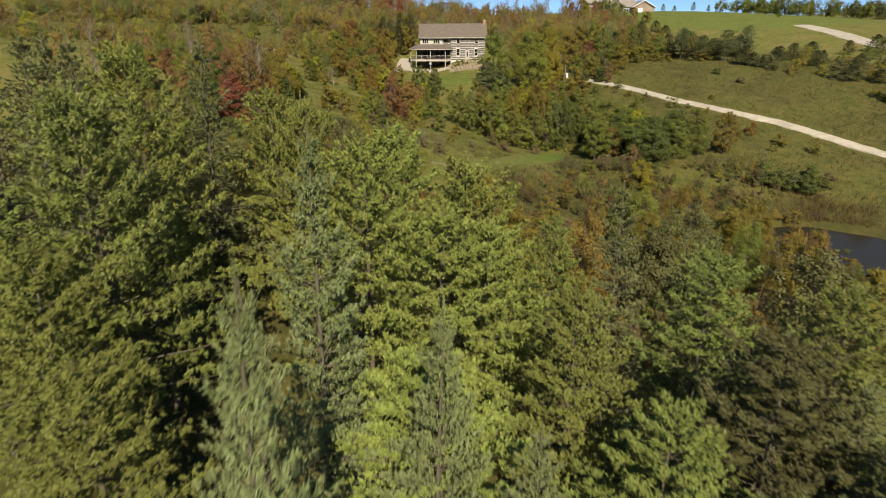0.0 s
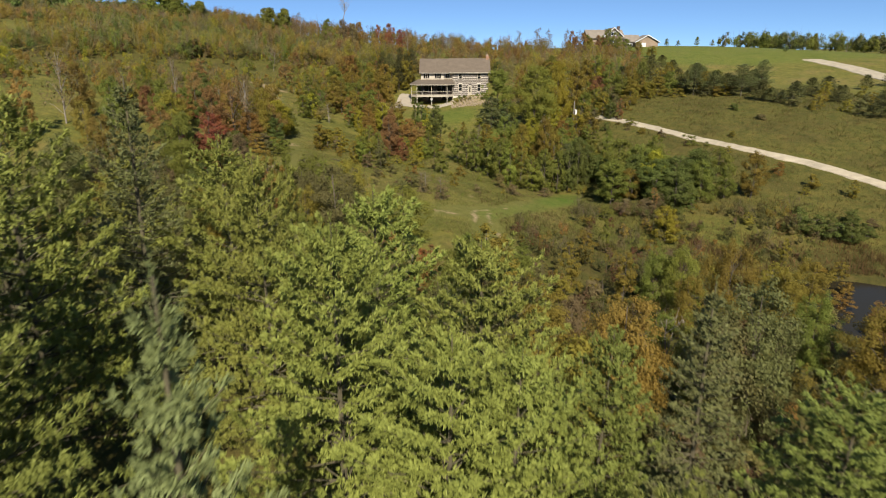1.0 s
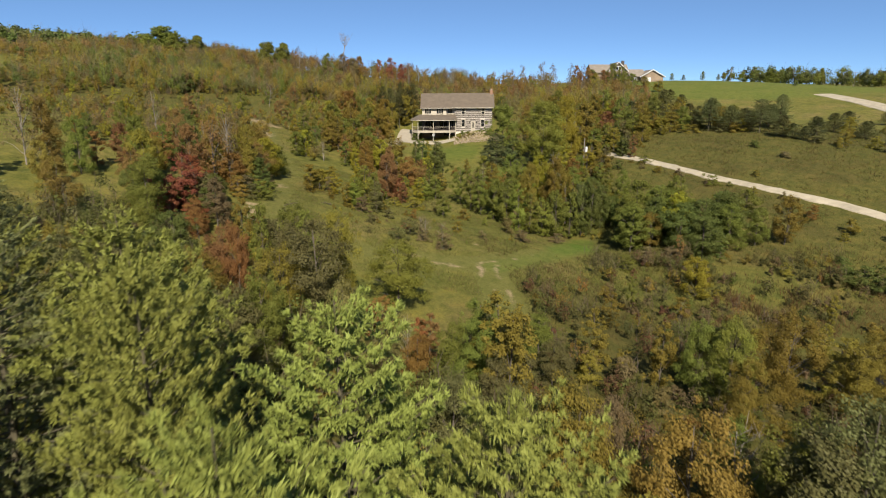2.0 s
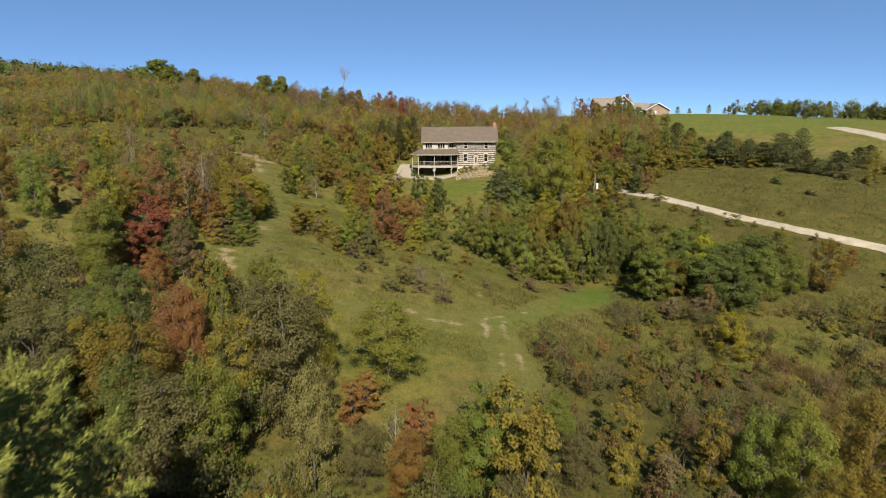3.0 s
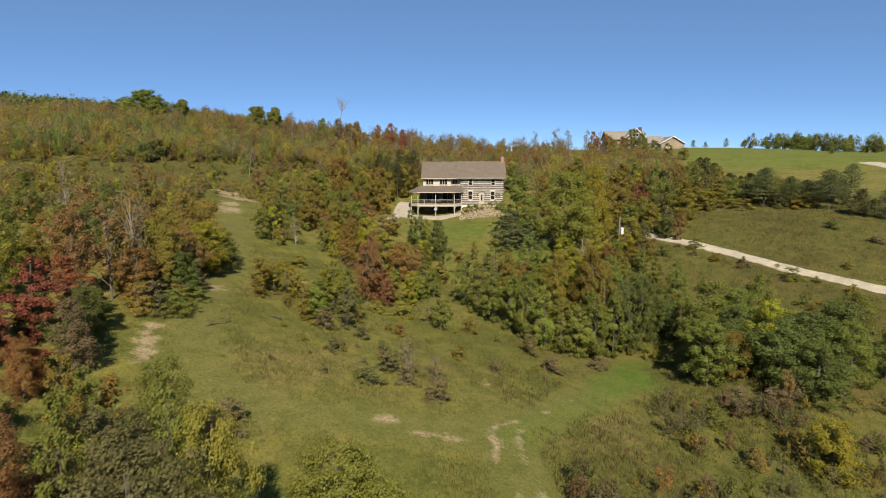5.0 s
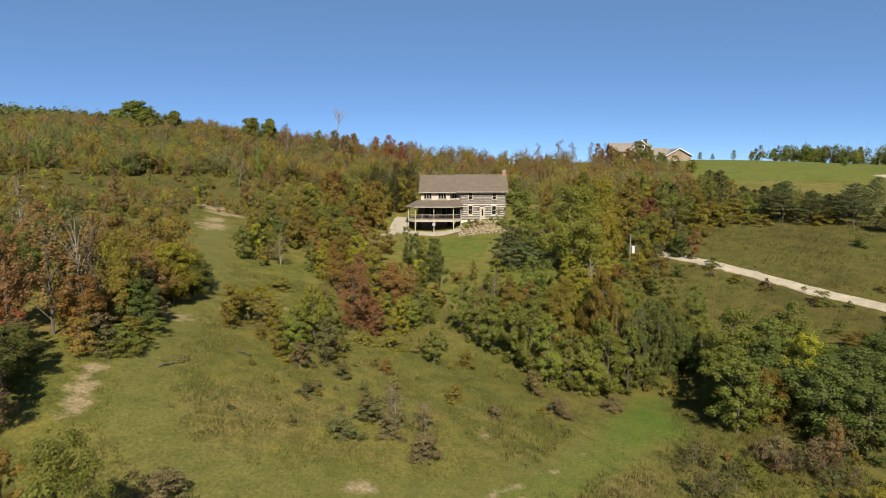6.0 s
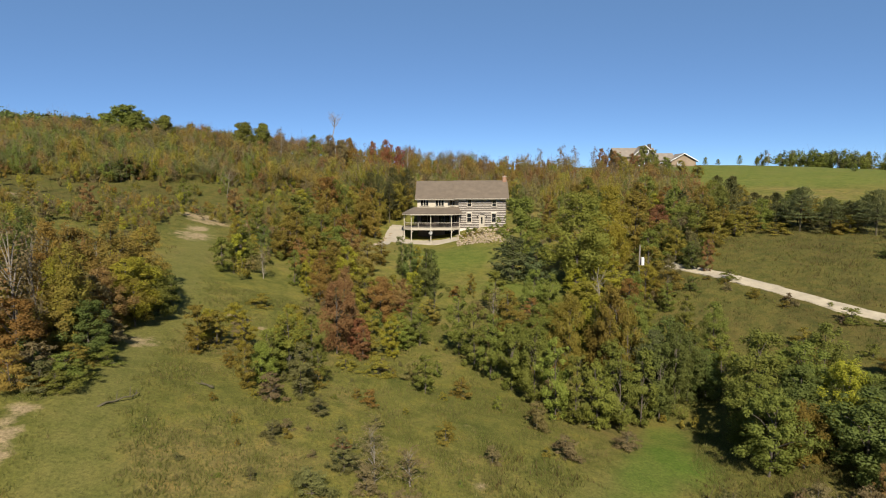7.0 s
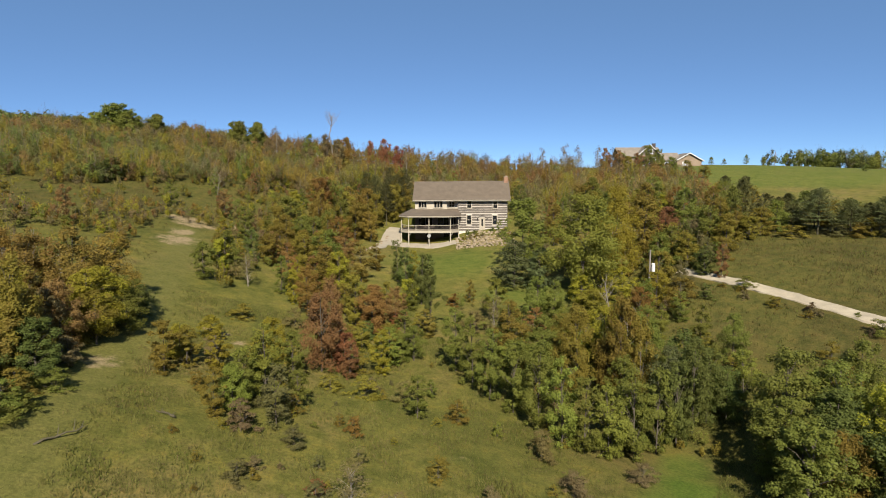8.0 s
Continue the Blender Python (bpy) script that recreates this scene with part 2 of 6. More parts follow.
def build_ground():
    fine_x = np.arange(-64, 84, 0.8)
    fine_y = np.arange(34, 178, 0.8)
    grow = np.cumsum(1.6 * 1.07 ** np.arange(62))
    xs = np.concatenate([-64 - grow[::-1], fine_x, 84 + grow])
    ys = np.concatenate([34 - grow[::-1], fine_y, 178 + grow])
    x, y = np.meshgrid(xs, ys)
    z = ground_z(x, y)
    lumps = np.sin(x * 0.9 + 1.3 * np.sin(y * 0.37)) * np.sin(y * 0.8 + 1.1 * np.sin(x * 0.43))
    mown = np.maximum(edge(line_distance(x, y, MOWN_LOOP), 0.8, 3.4), edge(line_distance(x, y, MOWN_BRANCH), 1.4, 3.0))
    lawn = np.maximum(spot(x, y, 17.0, 90.5, 3.6, 5.6), 0.50 * np.maximum(spot(x, y, 0.5, 147.0, 12.0, 12.5), spot(x, y, 11.0, 131.0, 9.0, 8.0)))
    lawn = np.maximum(lawn, 0.38 * edge(line_distance(x, y, GREEN_PATH), 0.8, 1.8))
    hayfield = edge(np.hypot((x - 105) / 75, (y - 262) / 52), 0.8, 1.0)
    lawn = np.maximum(lawn, hayfield * 0.5)
    dirt = np.zeros_like(x)
    for cx, cy, rx, ry in BARE:
        dirt = np.maximum(dirt, spot(x, y, cx, cy, rx, ry))
    dirt = np.maximum(dirt, edge(line_distance(x, y, EARTH), 0.2, 1.35))
    lawn = np.maximum(lawn, 0.72 * edge(line_distance(x, y, GREEN_LANE), 0.9, 2.4))
    brown = np.maximum(np.maximum(spot(x, y, 20, 58, 26, 24), edge(np.hypot((x + 2) / 42, (y - 22) / 40), 0.6, 1.0)), spot(x, y, -75, 160, 70, 55) * 0.8)
    brown = np.maximum(brown, np.maximum(spot(x, y, 46, 66, 24, 20), spot(x, y, 48, 44, 44, 32)))
    brown = np.maximum(brown, 0.85 * spot(x, y, 58, 112, 66, 66))
    wheel = line_distance(x, y, MOWN_BRANCH)
    dirt = np.maximum(dirt, 0.85 * edge(np.abs(wheel - 0.85), 0.1, 0.5) * spot(x, y, 4.2, 71.3, 6, 11))
    z = z + 0.07 * lumps * (1 - np.maximum(mown, lawn))
    ny, nx = x.shape
    me = bpy.data.meshes.new("ground")
    i = np.arange(nx * ny).reshape(ny, nx)
    quads = np.stack([i[:-1, :-1], i[:-1, 1:], i[1:, 1:], i[1:, :-1]], -1).reshape(-1, 4)
    me.vertices.add(nx * ny)
    me.vertices.foreach_set("co", np.stack([x, y, z], -1).reshape(-1).astype(np.float32))
    me.loops.add(quads.size)
    me.loops.foreach_set("vertex_index", quads.reshape(-1).astype(np.int32))
    me.polygons.add(len(quads))
    me.polygons.foreach_set("loop_start", np.arange(0, quads.size, 4, dtype=np.int32))
    for name, a in (("mown", mown), ("lawn", lawn), ("bare", dirt), ("brown", brown)):
        me.attributes.new(name, "FLOAT", "POINT").data.foreach_set("value", a.reshape(-1).astype(np.float32))
    me.update(calc_edges=True)
    me.polygons.foreach_set("use_smooth", np.ones(len(quads), dtype=bool))
    ob = new("ground", me)
    me.materials.append(ground_material())
    return tagged(ob, "rolling meadow of olive autumn grass with mown paths and bare earth", "ground", kind="structure")


def ground_material():
    m, n, l, p = nodes_of("meadow")

    def mask(name):
        a = n.new("ShaderNodeAttribute")
        a.attribute_name = name
        return a.outputs["Fac"]

    wide, mid, fine = noise_node(n, l, 0.11, 5.0, 0.65), noise_node(n, l, 0.7, 5.0, 0.7), noise_node(n, l, 5.0, 6.0, 0.75)
    tall = ramp_node(n, ((0.34, (0.087, 0.091, 0.020)), (0.50, (0.119, 0.112, 0.026)), (0.66, (0.147, 0.118, 0.040))))
    l.new(wide.outputs[0], tall.inputs[0])
    patch = ramp_node(n, ((0.36, (0.55, 0.62, 0.50)), (0.52, (1, 1, 1)), (0.68, (1.32, 1.15, 1.0))))
    l.new(mid.outputs[0], patch.inputs[0])
    grass = mix_node(n, l, "MULTIPLY", 0.8, tall.outputs[0], patch.outputs[0])
    rusty = ramp_node(n, ((0.32, (0.038, 0.041, 0.010)), (0.52, (0.062, 0.055, 0.015)), (0.70, (0.082, 0.064, 0.020))))
    l.new(mid.outputs[0], rusty.inputs[0])
    worn = math_node(n, l, "MULTIPLY", mask("brown"), math_node(n, l, "MULTIPLY", wide.outputs[0], 1.8), True)
    grass = mix_node(n, l, "MIX", worn, grass, rusty.outputs[0])
    short = ramp_node(n, ((0.35, (0.093, 0.095, 0.023)), (0.65, (0.120, 0.112, 0.032))))
    l.new(mid.outputs[0], short.inputs[0])
    grass = mix_node(n, l, "MIX", math_node(n, l, "MULTIPLY", mask("mown"), 0.9), grass, short.outputs[0])
    green = ramp_node(n, ((0.35, (0.064, 0.102, 0.014)), (0.65, (0.092, 0.122, 0.020))))
    l.new(mid.outputs[0], green.inputs[0])
    grass = mix_node(n, l, "MIX", mask("lawn"), grass, green.outputs[0])
    soil = ramp_node(n, ((0.3, (0.200, 0.148, 0.081)), (0.7, (0.296, 0.229, 0.141))))
    l.new(fine.outputs[0], soil.inputs[0])
    ragged = math_node(n, l, "ADD", mask("bare"), math_node(n, l, "MULTIPLY_ADD", mid.outputs[0], 2.6))
    ragged.node.inputs[1].links[0].from_node.inputs[2].default_value = -1.5
    torn = ramp_node(n, ((0.25, (0, 0, 0)), (0.85, (0.9, 0.9, 0.9))))
    l.new(math_node(n, l, "MULTIPLY", ragged, math_node(n, l, "MULTIPLY", mask("bare"), 3.0, True)), torn.inputs[0])
    grass = mix_node(n, l, "MIX", torn.outputs[0], grass, soil.outputs[0])
    grain = ramp_node(n, ((0.32, (0.42, 0.44, 0.38)), (0.5, (0.92, 0.92, 0.9)), (0.68, (1.35, 1.30, 1.2))))
    l.new(fine.outputs[0], grain.inputs[0])
    l.new(mix_node(n, l, "MULTIPLY", 0.75, grass, grain.outputs[0]), p.inputs["Base Color"])
    p.inputs["Roughness"].default_value = 0.95
    p.inputs["Specular IOR Level"].default_value = 0.1
    b = n.new("ShaderNodeBump")
    b.inputs["Strength"].default_value, b.inputs["Distance"].default_value = 0.6, 0.15
    l.new(fine.outputs[0], b.inputs["Height"])
    l.new(b.outputs[0], p.inputs["Normal"])
    return m


ground = build_ground()


def ribbon(name, line, width, material, label, lift=0.06, step=1.0, category="road"):
    """A strip laid over the ground along a line in plan, with ragged edges and a little thickness."""
    pts = []
    for (ax, ay), (bx, by) in zip(line, line[1:]):
        k = max(2, int(math.hypot(bx - ax, by - ay) / step))
        pts += [(ax + (bx - ax) * i / k, ay + (by - ay) * i / k) for i in range(k)]
    pts.append(line[-1])
    for _ in range(3):
        pts = [pts[0]] + [((a[0] + 2 * b[0] + c[0]) / 4, (a[1] + 2 * b[1] + c[1]) / 4) for a, b, c in zip(pts, pts[1:], pts[2:])] + [pts[-1]]
    rng = random.Random(5)
    bm = bmesh.new()
    rows = []
    for i, (px, py) in enumerate(pts):
        a, b = pts[max(0, i - 1)], pts[min(len(pts) - 1, i + 1)]
        d = Vector((b[0] - a[0], b[1] - a[1])).normalized()
        row = []
        for s in (-1.12, -1.0, -0.4, 0.0, 0.4, 1.0, 1.12):
            w = s * width / 2 + (rng.uniform(-0.12, 0.12) if abs(s) > 0.9 else 0)
            x, y = px - d.y * w, py + d.x * w
            row.append(bm.verts.new((x, y, gz(x, y) + (lift + 0.05 * (1 - s * s) if abs(s) < 1.05 else -0.15))))
        rows.append(row)
    for r, q in zip(rows, rows[1:]):
        for i in range(6):
            bm.faces.new((r[i], r[i + 1], q[i + 1], q[i]))
    ob = new(name, from_bm(name, bm))
    ob.data.materials.append(material)
    return tagged(ob, label, category, kind="structure")


GRAVEL = plain("gravel", (0.318, 0.274, 0.196), 0.95, 0.6, 0.24, 0.8, fine=14.0)
ribbon("driveway", DRIVE, 1.8, GRAVEL, "pale gravel driveway running across the meadow slope", lift=0.10)
ribbon("road", FAR_ROAD, 6.0, GRAVEL, "pale gravel lane over the far hill", lift=0.15, step=3.0)


# ---- plants ----
def leaf_quads(rng, centres, outward, size, flat=0.50):
    """One leaf spray at each centre: faces that look roughly outward and up."""
    n = len(centres)
    nrm = outward + rng.normal(0, flat, (n, 3)) + (0, 0, 0.25)
    nrm /= np.linalg.norm(nrm, axis=1, keepdims=True) + 1e-9
    u = np.cross(nrm, rng.normal(0, 1, (n, 3)))
    u /= np.linalg.norm(u, axis=1, keepdims=True) + 1e-9
    v = np.cross(nrm, u)
    s = size * rng.uniform(0.6, 1.35, (n, 1))
    a, b = u * s, v * s * rng.uniform(0.5, 0.85, (n, 1))
    sag = nrm * s * 0.25
    return np.stack([centres - a, centres + 0.75 * a - b + sag, centres + 0.75 * a + b + sag], 1)


def crown_clumps(rng, kind, clumps):
    """Centres and radii of the leaf clumps of a crown in a unit tree (height 1, width 1)."""
    out = []
    low = {"round": 0.10, "slim": 0.06, "shrub": 0.0, "bare": 0.28}[kind]
    turn, lobes = rng.uniform(0, math.tau, 3), rng.uniform(0.12, 0.26, 3)
    for i in range(clumps):
        h = low + (0.95 - low) * (i + rng.uniform(0, 1)) / clumps
        s = (h - low) / (1 - low)
        if kind == "round":
            reach = math.sin(math.pi * min(1, 0.26 + 0.70 * s)) ** 0.7
        elif kind == "slim":
            reach = math.sin(math.pi * min(1, 0.20 + 0.74 * s)) ** 0.8
        else:
            reach = math.sqrt(max(0.02, 1 - s * s))
        a = rng.uniform(0, math.tau)
        lobe = 1 + lobes[0] * math.sin(2 * a + turn[0] + 3 * s) + lobes[1] * math.sin(3 * a + turn[1] - 4 * s) + 0.7 * lobes[2] * math.sin(9 * s + turn[2])
        r = 0.42 * reach * lobe * math.sqrt(rng.uniform(0.05, 1))
        rad = rng.uniform(0.055, 0.145) * (0.6 + 0.4 * reach)
        if i % 9 == 4:
            r, rad, h = r * 1.12, rad * 0.6, min(1.0, h + 0.05)
        out.append((r * math.cos(a), r * math.sin(a), h, rad))
    return out


def broadleaf_meshes(kind, seed, leaves, leaf, clumps, height, width):
    """The trunk mesh and the crown mesh of a tree of a given height and width, its foot at the origin."""
    rng = np.random.default_rng(seed)
    cl = crown_clumps(rng, kind, clumps)
    bm = bmesh.new()
    r0 = (0.006 if kind == "slim" else 0.010) * height + 0.015
    lean = rng.normal(0, 0.02, 2)
    pts = [Vector((lean[0] * height * s * s, lean[1] * height * s * s, height * s)) for s in (0, 0.25, 0.5, 0.72, 0.9)]
    for a, b, s in zip(pts, pts[1:], (1, 0.8, 0.55, 0.35)):
        tube(bm, a, b, r0 * s, r0 * s * 0.72, 6)
    for x, y, h, rad in cl[:: max(1, len(cl) // 16)]:
        tip = Vector((x * width, y * width, h * height))
        s = max(0.12, h - 0.22)
        foot = Vector((lean[0] * height * s * s, lean[1] * height * s * s, height * s))
        mid = foot.lerp(tip, 0.55) + Vector((0, 0, 0.03 * height))
        tube(bm, foot, mid, r0 * 0.35, r0 * 0.22, 4)
        tube(bm, mid, tip, r0 * 0.22, r0 * 0.07, 4)
    trunk = from_bm("trunk", bm)
    weight = np.array([c[3] ** 2 for c in cl])
    pick = rng.choice(len(cl), leaves, p=weight / weight.sum())
    c = np.array([(x * width, y * width, h * height) for x, y, h, _ in cl])[pick]
    rad = np.array([q[3] for q in cl])[pick][:, None]
    d = rng.normal(0, 1, (leaves, 3))
    d /= np.linalg.norm(d, axis=1, keepdims=True)
    far = rng.uniform(0.10, 1.30, (leaves, 1)) ** 0.5
    pos = c + d * far * rad * np.array((width, width, 0.55 * height if kind != "slim" else 0.4 * height))
    pos[:, 2] = np.maximum(pos[:, 2], 0.04 * height)
    body = pos - np.array((0, 0, 0.45 * height))
    body /= np.linalg.norm(body, axis=1, keepdims=True) + 1e-9
    crown = quad_mesh("crown", leaf_quads(rng, pos, 0.75 * d + 0.60 * body, leaf))
    return trunk, crown


def needle_fans(rng, c, aim, face, blade, count, spread):
    """Fans of needles: count thin blades round each centre, opening towards aim, their flat sides towards face."""
    n = len(c)
    c, aim = np.repeat(c, count, 0), np.repeat(aim, count, 0)
    d = aim + rng.normal(0, spread, (n * count, 3))
    d /= np.linalg.norm(d, axis=1, keepdims=True)
    u = np.cross(d, face + rng.normal(0, 0.16, (n * count, 3)))
    u /= np.linalg.norm(u, axis=1, keepdims=True) + 1e-9
    ln = blade * rng.uniform(0.65, 1.25, (n * count, 1))
    root = c + rng.normal(0, 0.16 * blade, (n * count, 3))
    return np.stack([root + d * ln, root + d * ln * 0.15 - u * ln * 0.13, root + d * ln * 0.15 + u * ln * 0.13], 1)


def pine_meshes(seed, height, width, whorls, per, puffs, blade, droop, taper, fans=22, spread=0.55, leader=0.06, clear_stem=0.10):
    """A near conifer: tiers of branches that carry tufts of needles on their outer part, and a leading shoot."""
    rng = np.random.default_rng(seed)
    bm = bmesh.new()
    r0 = 0.009 * height + 0.025
    tube(bm, (0, 0, 0), (0, 0, height * 0.55), r0, r0 * 0.55, 7)
    tube(bm, (0, 0, height * 0.55), (0, 0, height * 0.985), r0 * 0.55, 0.018, 6)
    quads = []
    for w in range(whorls):
        s = (w + 0.5) / whorls
        z = height * (clear_stem + (0.95 - clear_stem) * s ** 0.9)
        reach = width / 2 * ((1 - s) ** taper * 0.95 + 0.05) * rng.uniform(0.78, 1.12)
        for k in range(per):
            a = math.tau * (k + rng.uniform(-0.35, 0.35)) / per + w * 1.1
            length = reach * rng.uniform(0.62, 1.22)
            out = np.array((math.cos(a), math.sin(a), 0.0))
            side = np.array((-out[1], out[0], 0.0))
            rise = droop + 0.75 * s + rng.normal(0, 0.06)
            foot = np.array((0, 0, z + rng.normal(0, 0.012 * height)))
            tip = foot + out * length + np.array((0, 0, rise * length))
            mid = foot + out * length * 0.55 + np.array((0, 0, rise * length * 0.38))
            if s < 0.92:
                tube(bm, foot, mid, r0 * 0.25 * (1.1 - s), r0 * 0.16 * (1.1 - s), 4)
                tube(bm, mid, tip, r0 * 0.16 * (1.1 - s), 0.008, 3)
            n = max(5, int(puffs * (length / (width / 2)) ** 0.9))
            t = np.linspace(0.22, 1.0, n) ** 0.75 + rng.normal(0, 0.03, n)
            t[-1] = 1.02
            c = np.where(t[:, None] < 0.55, foot + (mid - foot) * (t[:, None] / 0.55), mid + (tip - mid) * ((t[:, None] - 0.55) / 0.45))
            way = np.where(np.arange(n) % 3 == 0, 0.0, np.where(np.arange(n) % 3 == 1, 1.0, -1.0)) * (t < 0.97)
            sweep = way * rng.uniform(0.5, 1.1, n) * 0.34 * length * (1.12 - t) ** 0.8
            c = c + side * sweep[:, None] + out * (0.35 * np.abs(sweep))[:, None] + np.array((0, 0, 1.0)) * (rng.normal(0.04, 0.03, n) * length)[:, None]
            aim = out * 0.75 + side * (way * 0.45)[:, None] + np.array((0, 0, 0.35))
            quads.append(needle_fans(rng, c, aim, out * 0.45 + np.array((0, 0, 0.9)), blade, fans, spread))
    # the leading shoot with its short needles and ring of candles
    top = np.array((0, 0, height))
    c = np.stack([np.zeros(26), np.zeros(26), np.linspace(height * (1 - leader), height, 26)], 1)
    g = rng.uniform(0, math.tau, 26)
    quads.append(needle_fans(rng, c, np.stack([0.5 * np.cos(g), 0.5 * np.sin(g), np.full(26, 0.9)], 1), np.array((0.0, -0.8, 0.5)), blade * 0.7, 5, 0.35))
    for k in range(7):
        a = k * math.tau / 7
        d = np.array((0.5 * math.cos(a), 0.5 * math.sin(a), 1.0))
        b = top - np.array((0, 0, leader * height))
        ln = leader * height * rng.uniform(0.45, 0.75)
        c = b + d * np.linspace(0, ln, 9)[:, None]
        quads.append(needle_fans(rng, c, np.repeat(d[None], 9, 0), np.array((0.0, -0.8, 0.5)), blade * 0.6, 5, 0.4))
    return from_bm("trunk", bm), quad_mesh("crown", np.concatenate(quads))


STOCK = {}


def stock(kind, variant):
    """Meshes of a plant at its own nominal size; plants of one kind and variant share them."""
    key = kind, variant
    if key not in STOCK:
        seed = 100 * variant + sum(map(ord, kind))
        if kind == "round":
            STOCK[key] = (*broadleaf_meshes("round", seed, 11500, 0.080, 84, 8.0, 4.6), 8.0, 4.6)
        elif kind == "round_near":
            STOCK[key] = (*broadleaf_meshes("round", seed, 22000, 0.056, 96, 7.0, 5.0), 7.0, 5.0)
        elif kind == "round_dome":
            STOCK[key] = (*broadleaf_meshes("round", seed, 16000, 0.20, 130, 12.0, 9.0), 12.0, 9.0)
        elif kind == "round_big":
            STOCK[key] = (*broadleaf_meshes("round", seed, 20000, 0.115, 130, 12.0, 9.0), 12.0, 9.0)
        elif kind == "round_far":
            STOCK[key] = (*broadleaf_meshes("round", seed, 5600, 0.112, 66, 8.0, 4.6), 8.0, 4.6)
        elif kind == "slim":
            STOCK[key] = (*broadleaf_meshes("slim", seed, 6200, 0.064, 58, 5.5, 2.7), 5.5, 2.7)
        elif kind == "shrub":
            STOCK[key] = (*broadleaf_meshes("shrub", seed, 4200, 0.052, 46, 2.2, 2.8), 2.2, 2.8)
        elif kind == "bare":
            STOCK[key] = (*broadleaf_meshes("bare", seed, 900, 0.10, 60, 8.0, 4.0), 8.0, 4.0)
        elif kind == "pine":
            STOCK[key] = (*pine_meshes(seed, 13.0, 6.4, 15, 8, 34, 0.155, 0.10, 0.55, 28, 0.60, clear_stem=0.30), 13.0, 6.4)
        elif kind == "spruce":
            STOCK[key] = (*pine_meshes(seed, 13.0, 4.4, 22, 8, 24, 0.115, 0.02, 0.78, 24, 0.45, 0.075, clear_stem=0.22), 13.0, 4.4)
        elif kind == "conifer":
            STOCK[key] = (*pine_meshes(seed, 6.0, 4.2, 10, 7, 10, 0.34, 0.05, 0.7, 12, 0.6), 6.0, 4.2)
    return STOCK[key]


SAYS = {
    "green": "green", "dark": "dark green", "yellow": "yellow-green", "lime": "light green", "olive": "olive green", "grey": "grey-green", "brown": "brown",
    "rust": "rust-coloured", "rustolive": "rust and olive", "orange": "orange", "orangeolive": "orange-tinged olive", "red": "scarlet",
    "crimson": "dark crimson", "pine": "yellow-green", "spruce": "grey-green", "cedar": "dull green", "fir": "deep green", "purple": "purple-brown", "sage": "grey-olive", "bluegreen": "blue-green",
}
WHAT = {
    "round": ("tree", "{} broadleaf tree with a full uneven crown", "tree"),
    "slim": ("sapling", "slender {} sapling with a narrow leafy crown", "tree"),
    "shrub": ("shrub", "low {} shrub growing in the rough meadow grass", "shrub"),
    "bare": ("tree", "half-bare {} tree with thin grey branches", "tree"),
    "pine": ("pine_tree", "tall {} pine with feathery needle sprays", "tree"),
    "spruce": ("spruce_tree", "narrow {} spruce with stiff upright shoots", "tree"),
    "conifer": ("conifer", "small spreading {} conifer at the field edge", "tree"),
}
plants = random.Random(11)


def plant(kind, colour, x, y, h, w, group="", variant=None):
    """Set one plant into the ground."""
    v = plants.randrange(4 if kind in ("round", "slim", "shrub") else 3) if variant is None else variant
    trunk, crown, h0, w0 = stock("round_near" if kind == "round" and 36 < y < 72 else "round_dome" if kind == "round" and w > 5.9 and y > 180 else "round_big" if kind == "round" and w > 6.9 else "round_far" if kind == "round" and y > 118 else kind, v)
    name, says, category = WHAT[kind]
    ob = base(name, x, y, gz(x, y) - 0.1, says.format(SAYS[colour]), category, group)
    ob.matrix_basis = pose(x, y, gz(x, y) - 0.1, plants.uniform(-2, 2), plants.uniform(-2, 2), plants.uniform(0, 360)) @ Matrix.Diagonal((w / w0, w / w0, h / h0, 1))
    for n, me, mat in (("trunk", trunk, PALE_BARK if kind == "bare" and colour != "rust" else TWIG if kind in ("pine", "spruce", "conifer") else BARK), ("crown", crown, LEAVES[colour])):
        p = new(n, me)
        if not me.materials:
            me.materials.append(mat)
        p.material_slots[0].link = "OBJECT"
        p.material_slots[0].material = mat
        p.parent = ob
    return ob


def plant_all(kind, colour, places, group=""):
    for x, y, h, w in places:
        plant(kind, colour, x, y, h, w, group)


# ---- trees by name of kind and colour: x, y, height, width ----
plant_all('round', 'green', [(11.3, 140.6, 10.9, 6.9), (22.9, 103.6, 5.5, 3.4), (-25.3, 118.2, 4.3, 3.3), (-24.7, 122.9, 5.2, 3.9), (-34.6, 84.0, 6.8, 3.8), (-12.9, 64.6, 6.3, 3.7), (2.1, 54.2, 4.7, 3.4), (6.3, 55.9, 3.6, 2.9), (-10.6, 48.7, 7.1, 3.6), (-23.5, 99.9, 4.4, 3.9), (-25.0, 90.7, 3.4, 2.5), (-20.1, 58.1, 4.5, 3.5), (-16.0, 55.3, 3.4, 2.7), (1.8, 49.6, 5.2, 3.2), (0.2, 50.5, 4.5, 2.8), (24.1, 44.6, 6.3, 3.1)])
plant_all('round', 'yellow', [(21.1, 124.2, 4.6, 4.6), (15.4, 108.2, 6.8, 4.3), (25.6, 76.0, 4.3, 3.7), (-24.7, 98.7, 5.1, 4.3), (-24.4, 96.7, 5.4, 4.5), (-27.7, 94.0, 4.3, 3.1), (-18.0, 96.9, 2.8, 2.7)])
plant_all('round', 'lime', [(17.6, 130.0, 12.6, 10.4)])
plant_all('round', 'yellow', [(22.6, 134.0, 12.2, 7.2)])
plant_all('round', 'bluegreen', [(9.4, 133.6, 6.4, 6.4), (12.4, 131.0, 5.8, 4.4)])
